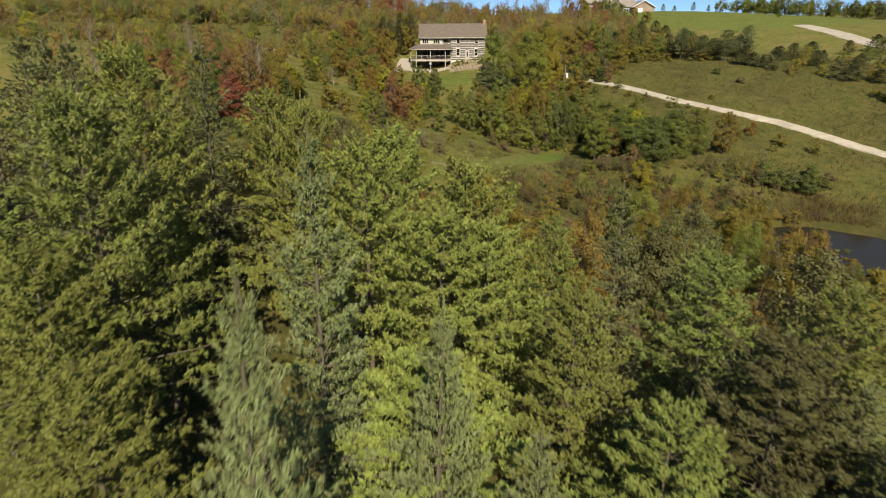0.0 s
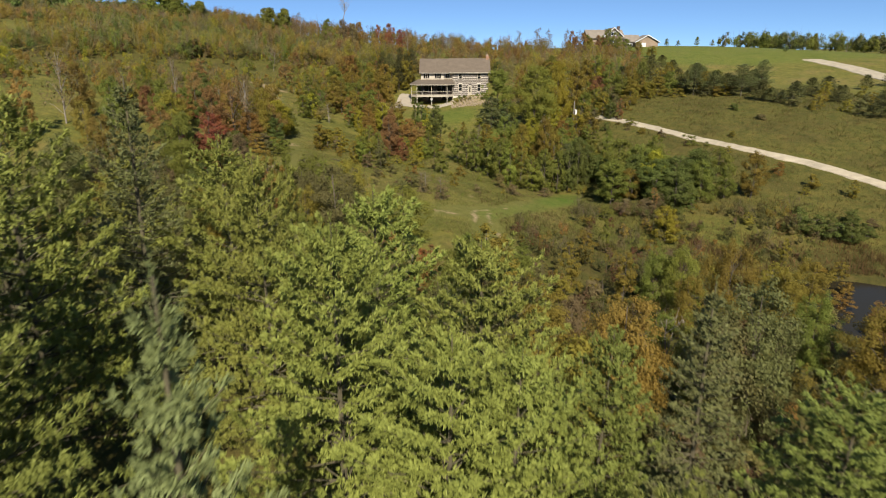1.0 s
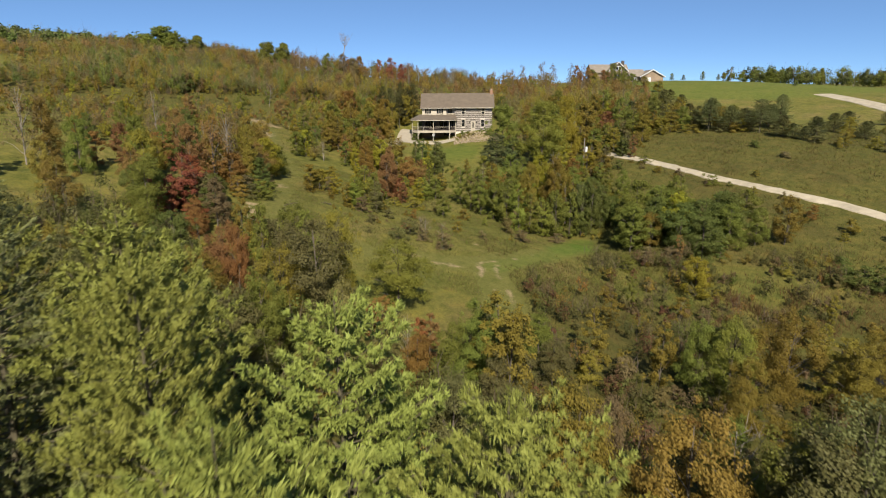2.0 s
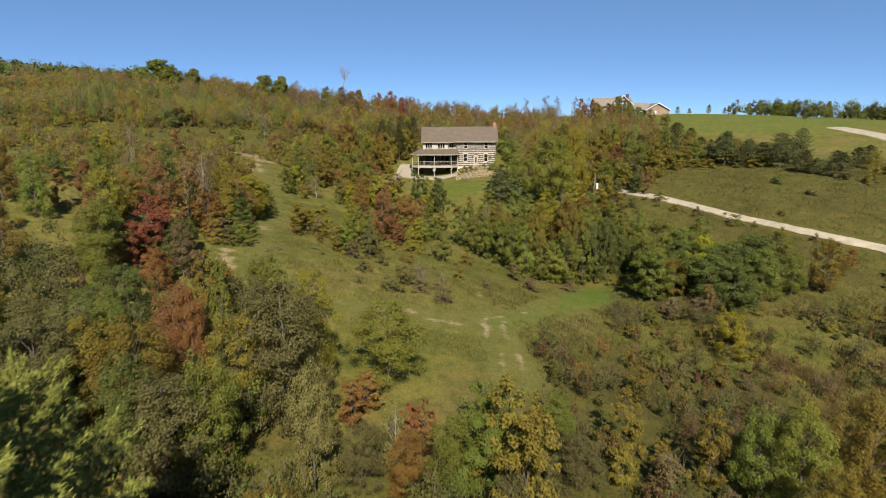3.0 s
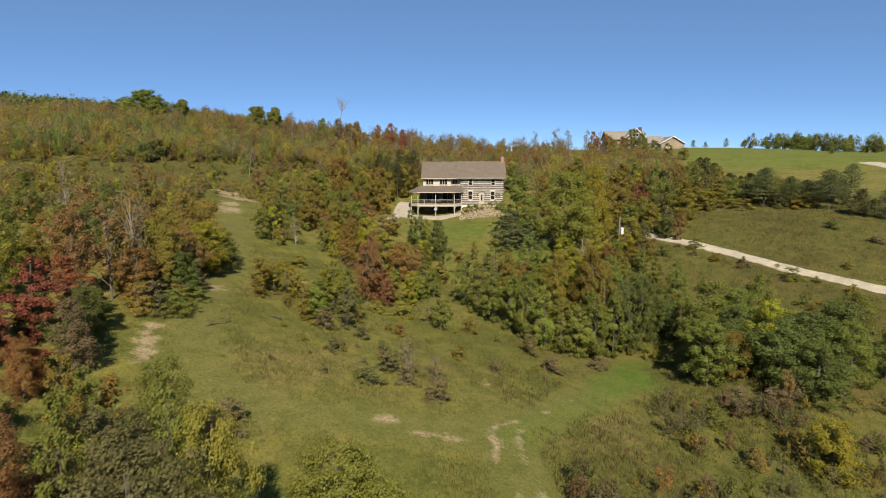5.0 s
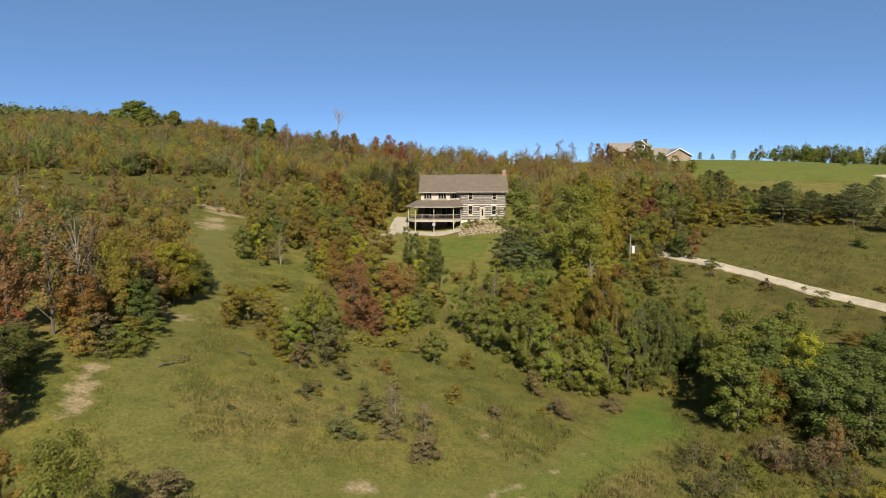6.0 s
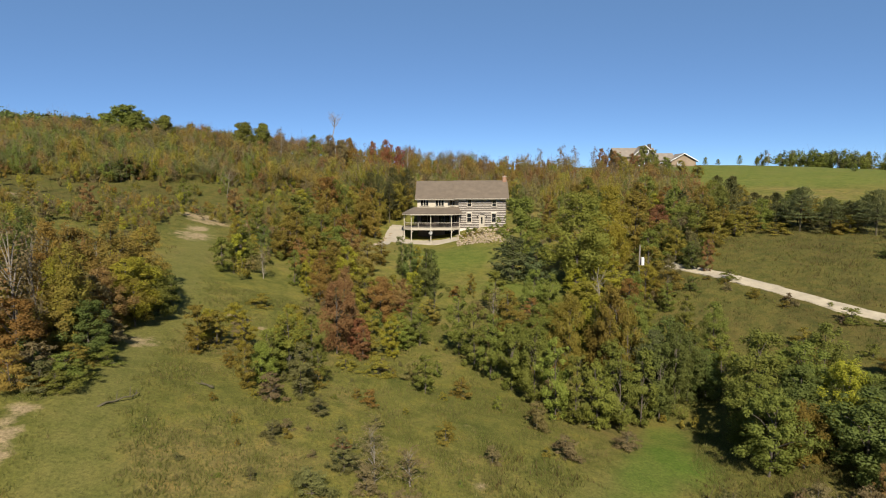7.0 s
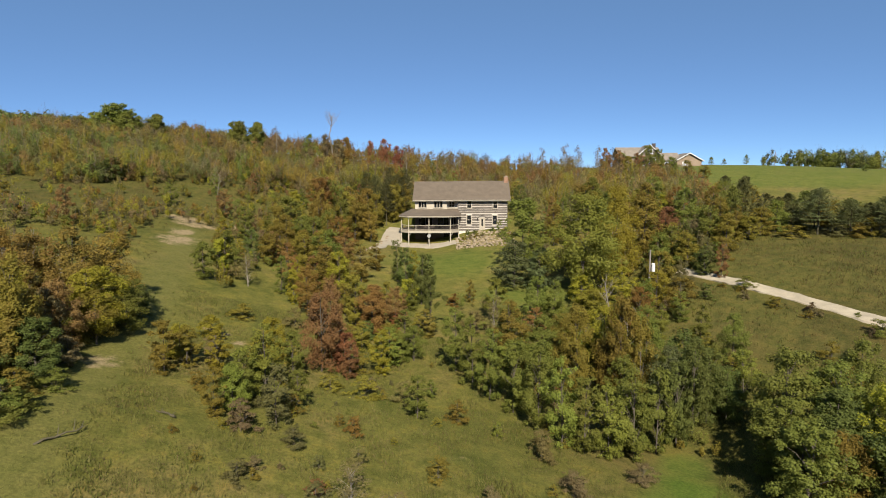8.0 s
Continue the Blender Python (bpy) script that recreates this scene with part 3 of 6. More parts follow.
plant_all('round', 'dark', [(20.8, 104.0, 6.7, 4.0), (22.0, 101.7, 6.4, 3.8), (20.4, 100.4, 8.1, 3.5), (23.6, 101.8, 4.4, 3.3), (-22.7, 88.8, 3.9, 3.4), (-26.1, 75.4, 3.2, 3.2), (-23.6, 74.7, 2.8, 2.3), (-24.1, 103.4, 2.9, 2.4), (47.8, 76.5, 3.3, 3.1), (-21.7, 62.9, 4.7, 4.1), (-22.5, 60.3, 4.2, 2.9), (-23.1, 75.5, 4.1, 2.8), (-23.6, 77.6, 3.3, 2.3)])
plant_all('round', 'rust', [(33.9, 148.2, 5.5, 4.0), (-8.6, 100.9, 6.8, 3.6), (-4.5, 117.4, 4.3, 3.0), (-28.3, 82.7, 7.2, 3.7), (-32.6, 78.4, 4.7, 3.0), (-17.2, 59.5, 3.9, 3.3), (-24.2, 93.3, 5.2, 3.4), (-16.2, 58.7, 5.8, 3.3)])
plant_all('round', 'olive', [(27.1, 137.2, 9.6, 6.2), (26.4, 127.9, 4.8, 3.8), (17.3, 121.8, 3.2, 4.4), (12.2, 103.9, 8.4, 3.4), (15.6, 103.8, 9.8, 4.0), (12.4, 112.1, 4.3, 3.9), (-12.2, 125.6, 4.8, 4.1), (-24.0, 88.8, 7.5, 3.6), (-11.0, 53.8, 6.7, 4.0), (-23.5, 96.0, 4.1, 3.6)])
plant_all('slim', 'rust', [(33.9, 127.9, 4.6, 1.9), (-1.3, 53.5, 3.5, 1.8)])
plant_all('slim', 'dark', [(32.5, 129.6, 4.1, 2.5), (18.7, 99.0, 7.0, 3.2), (-0.7, 116.2, 6.4, 2.9), (-4.8, 132.2, 5.6, 2.9), (-2.3, 125.6, 6.5, 3.0)])
plant_all('slim', 'green', [(2.0, 106.4, 6.0, 3.0), (3.4, 103.4, 6.3, 2.8), (4.7, 100.9, 6.2, 2.7), (6.4, 99.1, 6.2, 3.2), (8.0, 96.9, 6.5, 3.0), (10.8, 94.4, 5.9, 2.9), (14.5, 95.4, 6.8, 3.4), (16.7, 97.4, 6.8, 3.1), (9.6, 105.6, 6.5, 3.5), (16.9, 69.2, 3.7, 1.2), (-11.8, 91.9, 3.7, 2.2), (-0.6, 95.2, 3.3, 2.2), (-2.9, 110.1, 4.1, 2.9), (-9.9, 97.4, 4.2, 2.1), (-15.9, 63.6, 5.8, 2.1), (14.9, 97.1, 4.7, 2.5), (13.3, 97.1, 4.7, 2.5)])
plant_all('slim', 'lime', [(9.4, 94.8, 6.7, 2.9), (12.5, 94.4, 5.6, 2.9), (-10.7, 93.7, 5.4, 2.7), (-3.7, 105.2, 3.7, 2.7), (-11.8, 92.7, 3.8, 2.5)])
plant_all('slim', 'olive', [(6.9, 108.1, 6.8, 3.7), (-17.0, 95.8, 3.2, 2.2), (-11.7, 94.8, 4.0, 1.8), (-8.2, 114.3, 5.8, 3.4), (-12.3, 89.0, 3.3, 1.7), (-17.7, 94.0, 3.9, 2.6)])
plant_all('round', 'olive', [(17.2, 103.0, 8.6, 3.6)])
plant_all('round', 'rustolive', [(-30.9, 97.2, 6.8, 3.3), (-24.4, 84.5, 4.6, 3.7), (-24.6, 90.7, 5.0, 3.2), (-1.9, 49.8, 3.8, 2.4), (9.2, 36.8, 7.6, 5.1)])
plant_all('slim', 'orange', [(10.2, 115.7, 3.6, 2.7), (-18.2, 126.2, 5.1, 2.7), (-34.3, 88.8, 4.7, 2.8), (-5.4, 55.4, 3.0, 2.0), (-4.8, 57.1, 2.8, 2.0)])
plant_all('shrub', 'brown', [(13.9, 91.3, 1.4, 2.3)])
plant_all('shrub', 'rustolive', [(-22.9, 81.9, 2.6, 2.8)])
plant_all('slim', 'yellow', [(-15.0, 96.3, 3.3, 1.8)])
plant_all('slim', 'sage', [(-8.8, 89.7, 4.1, 2.4)])
plant_all('round', 'crimson', [(-7.0, 102.0, 3.5, 2.3)])
plant_all('round', 'orange', [(-6.4, 113.5, 5.2, 4.0), (-22.2, 68.5, 3.9, 2.2), (30.5, 46.6, 5.8, 3.4)])
plant_all('bare', 'rust', [(-26.2, 84.1, 8.5, 4.6)])
plant_all('slim', 'orangeolive', [(-10.6, 132.4, 5.6, 3.7)])
plant_all('shrub', 'brown', [(-2.7, 79.2, 1.6, 2.0), (-22.8, 91.8, 2.0, 2.5), (11.6, 52.9, 2.6, 2.7), (-22.8, 83.6, 2.4, 3.6), (-11.8, 69.8, 1.5, 3.1)])
plant_all('slim', 'crimson', [(-29.0, 84.1, 3.8, 1.9), (-26.7, 71.1, 4.2, 2.5), (-26.0, 71.9, 4.1, 2.2)])
plant_all('bare', 'rustolive', [(-33.7, 101.3, 5.2, 2.7), (-31.2, 104.0, 4.3, 2.4), (-37.2, 109.2, 3.9, 2.4)])
plant_all('bare', 'brown', [(-24.9, 85.3, 9.2, 3.9), (-25.4, 88.0, 8.4, 3.1)])
plant_all('slim', 'red', [(-23.6, 70.6, 2.4, 2.5), (-22.6, 69.6, 3.3, 2.3), (-1.9, 54.0, 2.9, 1.6), (-26.3, 78.9, 4.8, 2.7)])
plant_all('shrub', 'green', [(-21.0, 82.8, 1.3, 2.8), (-21.0, 87.9, 1.4, 2.6), (-20.8, 84.6, 1.3, 3.1), (-21.2, 84.1, 1.9, 2.9)])
plant_all('round', 'orange', [(-14.5, 56.2, 6.9, 2.3)])
plant_all('round', 'lime', [(-3.9, 60.9, 5.7, 5.3), (18.1, 52.3, 6.5, 3.9)])
plant_all('round', 'brown', [(-24.5, 92.3, 4.7, 2.6), (-23.8, 89.9, 2.8, 2.8), (7.6, 41.7, 5.4, 3.4), (-25.5, 79.2, 2.8, 2.7), (-21.7, 72.0, 4.8, 3.0)])
plant_all('bare', 'brown', [(-2.4, 79.8, 2.7, 2.2)])
plant_all('shrub', 'brown', [(-0.4, 76.9, 1.9, 2.2)])
plant_all('slim', 'sage', [(-4.1, 80.5, 2.1, 1.8)])
plant_all('bare', 'grey', [(-2.6, 51.8, 4.3, 2.0)])
plant_all('round', 'grey', [(-6.2, 49.5, 6.8, 3.2)])
plant_all('round', 'purple', [(-24.5, 88.4, 2.5, 2.0)])
plant_all('shrub', 'olive', [(-21.9, 86.0, 1.8, 2.8), (9.5, 53.9, 2.3, 2.5)])
plant_all('shrub', 'dark', [(44.6, 78.6, 2.7, 3.9), (46.4, 77.3, 2.3, 3.8), (43.6, 80.3, 1.7, 3.3), (-23.9, 84.4, 2.4, 2.3)])
plant_all('round', 'orangeolive', [(-24.4, 88.0, 4.7, 3.3), (-27.3, 87.9, 6.7, 4.1)])
plant_all('shrub', 'cedar', [(-21.8, 82.7, 1.7, 2.9)])
plant_all('round', 'sage', [(-8.6, 54.5, 8.6, 5.6), (-19.6, 54.1, 5.1, 4.6), (-12.2, 47.7, 6.3, 5.0), (-4.1, 50.1, 3.8, 2.4), (3.6, 50.8, 3.6, 3.1), (6.7, 52.4, 3.2, 2.9)])
plant_all('slim', 'rustolive', [(-15.6, 65.5, 4.6, 2.0)])
plant_all('shrub', 'rust', [(-5.3, 57.6, 1.5, 2.1)])
plant_all('shrub', 'sage', [(4.5, 49.6, 3.5, 2.4), (-5.2, 77.9, 1.5, 2.6)])
plant_all('round', 'cedar', [(15.6, 36.2, 9.0, 4.5)])
# young growth in the meadow, by the drive and over the pasture
plant_all("round", "yellow", [(-18.0, 102.6, 2.1, 2.3), (-12.6, 100.9, 3.8, 2.8), (-11.7, 123.3, 5.8, 3.3), (-3.8, 124.0, 3.7, 2.6), (16.7, 125.4, 3.7, 4.0), (24.4, 122.4, 4.2, 4.2), (14.2, 110.8, 5.2, 4.1)], "young growth round the meadow")
plant_all("shrub", "brown", [(-16.0, 98.2, 2.1, 2.5), (-4.5, 99.0, 1.1, 1.7), (-8.2, 84.1, 0.8, 1.3), (56.4, 118.3, 1.1, 3.1), (38.4, 115.7, 0.8, 1.7)], "young growth round the meadow")
plant_all("round", "lime", [(-11.7, 90.3, 3.2, 2.3)], "young growth round the meadow")
plant_all("slim", "green", [(-8.4, 93.3, 2.8, 1.8), (0.2, 99.5, 1.6, 1.1)], "young growth round the meadow")
plant_all("shrub", "sage", [(-7.1, 87.5, 1.3, 1.9), (-8.6, 82.8, 1.1, 1.7)], "young growth round the meadow")
plant_all("round", "rust", [(-8.5, 103.9, 7.5, 2.9), (-6.7, 116.1, 2.8, 2.4)], "young growth round the meadow")
plant_all("slim", "olive", [(-11.3, 101.2, 2.5, 2.1), (-16.2, 134.5, 4.6, 3.0), (-6.6, 108.2, 2.9, 2.3), (-9.6, 139.0, 4.0, 2.9)], "young growth round the meadow")
plant_all("round", "rustolive", [(-13.2, 114.8, 5.5, 3.2), (20.5, 115.2, 5.5, 3.8)], "young growth round the meadow")
plant_all("bare", "grey", [(-21.1, 120.0, 4.0, 2.6)], "young growth round the meadow")
plant_all("slim", "sage", [(-9.0, 119.0, 3.2, 2.6)], "young growth round the meadow")
plant_all("round", "orange", [(-7.3, 123.7, 2.3, 2.5)], "young growth round the meadow")
plant_all("slim", "red", [(-4.4, 116.1, 1.9, 1.3)], "young growth round the meadow")
plant_all("round", "green", [(-1.8, 107.5, 3.4, 2.8), (31.4, 137.7, 4.7, 4.6), (28.3, 133.8, 5.2, 4.1), (40.4, 97.5, 4.3, 4.2)], "young growth round the meadow")
plant_all("slim", "dark", [(-6.0, 134.5, 6.1, 2.3), (-1.7, 127.0, 6.2, 2.6)], "young growth round the meadow")
plant_all("slim", "yellow", [(-4.1, 135.2, 4.6, 2.3)], "young growth round the meadow")
plant_all("shrub", "lime", [(4.9, 94.3, 1.2, 0.9)], "young growth round the meadow")
plant_all("shrub", "olive", [(-5.7, 102.4, 1.8, 2.3), (-14.9, 92.6, 1.3, 1.5), (-17.8, 109.1, 1.6, 3.1), (-7.2, 97.6, 1.3, 2.0), (35.7, 118.3, 1.3, 1.6), (48.6, 111.6, 1.1, 1.7)], "young growth round the meadow")
plant_all("shrub", "rust", [(-4.7, 82.8, 0.9, 1.4)], "young growth round the meadow")
plant_all("round", "olive", [(-14.5, 123.8, 4.7, 3.3), (-22.4, 132.2, 4.4, 3.7), (-4.2, 109.5, 2.7, 2.4), (-9.9, 117.5, 3.7, 2.8), (26.7, 121.1, 3.7, 3.6), (32.2, 134.5, 4.5, 3.7), (38.8, 99.9, 2.5, 3.7), (33.0, 102.0, 2.6, 3.8)], "young growth round the meadow")
plant_all("slim", "rust", [(-14.1, 139.6, 4.9, 3.2)], "young growth round the meadow")
plant_all("slim", "orangeolive", [(-1.0, 114.4, 3.2, 2.3)], "young growth round the meadow")
plant_all("round", "orangeolive", [(-14.4, 129.7, 5.0, 3.4), (15.2, 106.2, 4.6, 2.9)], "young growth round the meadow")
plant_all("shrub", "green", [(-12.2, 98.2, 1.5, 1.9), (35.1, 124.0, 1.6, 2.6), (41.3, 110.4, 1.7, 2.9), (41.6, 114.4, 0.5, 1.0)], "young growth round the meadow")
plant_all("shrub", "dark", [(-17.3, 124.5, 1.4, 1.6), (30.3, 123.1, 1.8, 2.6), (54.7, 125.4, 1.4, 2.7)], "young growth round the meadow")
plant_all("bare", "brown", [(5.8, 115.0, 5.0, 2.7)], "young growth round the meadow")
plant_all("round", "bluegreen", [(18.8, 101.2, 7.1, 3.6)], "young growth round the meadow")
plant_all("round", "dark", [(32.9, 131.7, 2.9, 2.6)], "young growth round the meadow")
plant_all("round", "crimson", [(36.0, 154.0, 4.1, 4.6)], "young growth round the meadow")
plant_all("round", "dark", [(-63.4, 162.6, 4.0, 4.7), (-62.1, 165.7, 4.6, 4.6), (-60.8, 168.8, 3.6, 3.9)], "dark trees on the hillside")
plant_all("slim", "olive", [(-16.4, 62.9, 6.6, 2.3), (-15.1, 62.9, 4.4, 2.0)], "trees at the meadow edge")
plant_all("slim", "red", [(-18.4, 58.7, 2.1, 1.5)], "trees at the meadow edge")
# the stand of conifers under the first part of the flight
plant_all("pine", "pine", [(-0.2, 20.5, 13.4, 7.8), (-3.1, 23.0, 15.2, 6.8), (1.4, 22.0, 12.4, 5.8), (-0.5, 13.6, 12.3, 7.2), (-6.2, 27.8, 15.6, 5.4), (-9.0, 33.0, 15.0, 8.0), (-2.5, 29.5, 14.2, 7.6), (1.2, 27.0, 13.5, 7.0), (-13.5, 26.0, 18.0, 8.0), (4.0, 8.0, 10.0, 6.9), (-16.0, 38.0, 12.5, 6.9), (-10.0, 37.0, 12.5, 6.0)], "pines below the flight path")
plant_all("spruce", "spruce", [(7.6, 24.5, 13.2, 4.2), (-12.5, 31.3, 17.5, 6.0), (-3.1, 9.2, 16.4, 4.0), (-2.8, 5.7, 18.0, 3.6), (-0.4, 11.1, 14.6, 4.0), (-3.4, 14.1, 17.8, 4.6), (-16.0, 25.5, 18.5, 6.0), (-19.0, 33.0, 17.0, 6.5), (2.0, 10.5, 12.0, 4.0), (-22.0, 29.0, 18.0, 6.5), (12.5, 15.0, 10.0, 4.5), (16.5, 14.0, 9.5, 4.5), (-25.0, 37.0, 16.0, 6.5)], "pines below the flight path")
plant_all("round", "cedar", [(18.5, 27.0, 9.5, 5.5), (14.0, 36.0, 7.5, 4.0), (22.0, 20.0, 10.0, 6.0)], "trees below the flight path")
plant_all("pine", "fir", [(11.0, 23.0, 11.0, 6.0), (15.0, 19.5, 11.0, 6.4)], "pines below the flight path")
plant_all("round", "olive", [(5.5, 31.0, 8.0, 4.5)], "trees below the flight path")
plant_all("round", "green", [(-87.6, 214.0, 10.1, 11.6), (-78.6, 216.0, 8.3, 6.6), (-94.6, 216.0, 7.6, 6.5), (-83.6, 212.0, 8.6, 6.8), (-99.0, 217.0, 6.0, 6.0)], "tall trees on the ridge")
plant_all("pine", "fir", [(4.4, 18.2, 11.4, 5.6), (6.2, 14.0, 10.0, 6.0), (4.6, 25.0, 11.4, 4.6), (-12.0, 20.5, 17.5, 7.5), (-21.0, 22.0, 17.0, 8.0)], "pines below the flight path")
plant_all("pine", "fir", [(-9.5, 13.5, 12.0, 6.0), (-13.0, 17.0, 13.5, 6.5), (-7.0, 9.5, 9.5, 5.0), (-17.5, 20.0, 14.0, 7.0), (-11.0, 9.0, 9.0, 5.5)], "pines below the flight path")
plant_all("round", "dark", [(-16.1, 54.4, 4.6, 3.0), (-14.1, 48.5, 6.7, 3.8), (-19.9, 54.5, 4.6, 4.1)], "trees at the meadow edge")
plant_all("round", "sage", [(-23.8, 56.4, 4.7, 3.6)], "trees at the meadow edge")
plant_all("slim", "green", [(-10.8, 61.0, 7.2, 2.2), (-13.2, 58.0, 8.1, 1.9)], "trees at the meadow edge")
plant_all("round", "olive", [(-8.0, 58.0, 8.4, 3.4)], "trees at the meadow edge")
plant_all("pine", "cedar", [(10.5, 16.0, 11.0, 7.5), (8.5, 10.5, 9.5, 6.9), (13.0, 12.0, 10.0, 6.9)], "pines below the flight path")
# the group of trees in the hollow beside the mown path
plant_all("round", "orangeolive", [(-27.4, 99.5, 7.4, 4.4), (-29.2, 97.7, 6.7, 4.2)], "trees at the meadow edge")
plant_all("round", "rustolive", [(-26.7, 103.6, 6.6, 4.5)], "trees at the meadow edge")
plant_all("round", "green", [(25.3, 96.4, 8.0, 5.8), (28.0, 95.0, 6.8, 5.2), (23.4, 91.0, 5.0, 5.0)], "trees in the hollow")
plant_all("round", "green", [(23.6, 93.2, 5.8, 4.6), (22.4, 88.4, 6.2, 4.8)], "trees in the hollow")
plant_all("round", "yellow", [(29.0, 91.5, 6.6, 4.2)], "trees in the hollow")
plant_all("round", "olive", [(25.2, 89.4, 4.8, 4.0)], "trees in the hollow")
plant_all("round", "dark", [(28.2, 87.6, 6.4, 5.6), (31.4, 88.6, 6.2, 5.8), (34.8, 90.5, 6.4, 5.6), (26.6, 93.0, 6.0, 5.0), (29.8, 85.0, 5.4, 5.2)], "trees in the hollow")
plant_all("slim", "rust", [(26.6, 83.7, 3.9, 1.4)], "trees in the hollow")
plant_all("shrub", "brown", [(25.6, 83.5, 2.4, 2.8), (23.0, 84.0, 2.2, 2.8)], "trees in the hollow")


def clear(x, y):
    """Whether scattered plants may grow here: off the paths, lawns, road and house."""
    p = np.array(float(x)), np.array(float(y))
    return (line_distance(*p, MOWN_LOOP) > 4.0 and line_distance(*p, MOWN_BRANCH) > 2.5 and line_distance(*p, DRIVE) > 3.4
            and not (-11.5 < x < 13.5 and 134 < y < 176) and math.hypot(x - 11, y - 131) > 7)


def scatter(seed, count, region, kinds, group, gap=1.5, keep=None):
    """Plants strewn over a region (x0, x1, y0, y1); kinds: rows of weight, kind, colour, height from, height to, width per height."""
    rng = random.Random(seed)
    placed = []
    tries = 0
    while len(placed) < count and tries < count * 12:
        tries += 1
        x, y = rng.uniform(*region[:2]), rng.uniform(*region[2:])
        if not clear(x, y) or (keep and not keep(x, y)) or any((x - a) ** 2 + (y - b) ** 2 < gap * gap for a, b in placed):
            continue
        placed.append((x, y))
        _, kind, colour, h0, h1, wide = rng.choices(kinds, [k[0] for k in kinds])[0]
        h = rng.uniform(h0, h1)
        plant(kind, colour, x, y, h, h * wide * rng.uniform(0.85, 1.2), group)


def off_pasture(x, y):
    """Outside the open pasture between the drive and the bushy field edge."""
    return x < 35 + 0.55 * max(0.0, y - 130) and not (x > 31 and y < 131)


def field_edge(x, y):
    """The strip of bushes along the upper side of the pasture."""
    p = np.array(float(x)), np.array(float(y))
    return line_distance(*p, FIELD_EDGE) < 7 + 0.10 * max(0.0, 150 - y)


MIXED = ((3, "round", "olive", 5, 8, 0.62), (2, "round", "green", 5, 8, 0.6), (2, "slim", "olive", 4, 7, 0.5), (2, "round", "rustolive", 5, 8, 0.6),
         (1, "slim", "rust", 4, 7, 0.5), (1.5, "bare", "brown", 6, 9, 0.5), (0.4, "round", "yellow", 4, 6, 0.6), (1, "round", "dark", 4, 7, 0.6))
BUSHY = ((3, "shrub", "olive", 1.2, 2.4, 1.2), (2, "shrub", "brown", 1.0, 2.2, 1.3), (2, "shrub", "grey", 1.2, 2.6, 1.2), (1, "shrub", "rustolive", 1.2, 2.2, 1.2),
         (1.2, "slim", "olive", 2.5, 4.5, 0.5), (1, "shrub", "green", 1.2, 2.4, 1.2), (0.6, "shrub", "dark", 1.2, 2.4, 1.2))
YOUNG = ((2, "slim", "green", 3, 5.5, 0.5), (2.5, "slim", "olive", 3, 5.5, 0.5), (2, "round", "olive", 3.5, 5.5, 0.65), (2, "slim", "yellow", 3, 5, 0.5), (1, "round", "yellow", 3.5, 5, 0.7), (0.8, "slim", "rust", 3, 5.5, 0.5), (0.5, "bare", "grey", 5, 7, 0.5))
GREENS = ((3, "slim", "green", 3.5, 5.5, 0.55), (3, "slim", "lime", 3.5, 5.5, 0.55), (1, "slim", "olive", 3, 5, 0.5), (1, "round", "green", 4, 6, 0.6), (0.5, "slim", "rust", 3, 4.5, 0.5))
SLIM = tuple((w, k, col, h0 * 0.8, h1 * 0.85, wd) for w, k, col, h0, h1, wd in YOUNG if k == "slim")
DIM = ((3, "round", "sage", 4, 7, 0.7), (2, "round", "olive", 4, 6.5, 0.7), (1.5, "round", "dark", 4, 6, 0.7), (1.5, "round", "cedar", 4, 6, 0.7), (2, "shrub", "cedar", 1.5, 2.8, 1.2), (0.5, "slim", "rust", 3, 5, 0.5), (1, "shrub", "olive", 1.5, 2.5, 1.2))
BURNT = ((2, "round", "rust", 4.8, 7.2, 0.55), (2, "round", "orangeolive", 4.8, 7.2, 0.55), (2, "round", "olive", 4.5, 6.8, 0.6), (1.5, "round", "green", 4, 7, 0.6), (1.5, "bare", "brown", 6.5, 9, 0.5), (1, "slim", "orange", 4, 7, 0.5), (1, "slim", "crimson", 4, 6, 0.5), (1, "round", "dark", 4, 6, 0.6), (1, "round", "rustolive", 4.5, 6.8, 0.6), (1, "round", "yellow", 4, 6, 0.6))
scatter(1, 14, (-26, 30, 174, 182), MIXED, "trees behind the house", 2.4)
scatter(2, 34, (16, 62, 138, 178), MIXED, "thicket beside the house", 2.2, off_pasture)
scatter(3, 16, (-84, -32, 104, 178), YOUNG, "scrub on the hillside", 2.4)
scatter(4, 22, (-33, -14, 118, 172), YOUNG, "scrub on the hillside", 2.0)
scatter(5, 26, (-46, -25, 68, 102), BURNT, "trees at the meadow edge", 2.0)
scatter(7, 22, (-12, 12, 84, 128), BUSHY, "bushes in the meadow", 1.6)
scatter(8, 14, (28, 58, 84, 108), BUSHY, "bushes in the meadow", 2.2)
scatter(9, 26, (-32, -9, 40, 57), DIM, "undergrowth below the pines", 1.8)
scatter(19, 44, (-14, 13, 70, 112), ((3, "shrub", "olive", 0.35, 0.9, 0.95), (1, "shrub", "sage", 0.4, 0.9, 1.0), (2, "shrub", "green", 0.35, 0.8, 1.0), (1, "shrub", "brown", 0.4, 0.8, 1.0)), "low weeds in the meadow", 1.2)
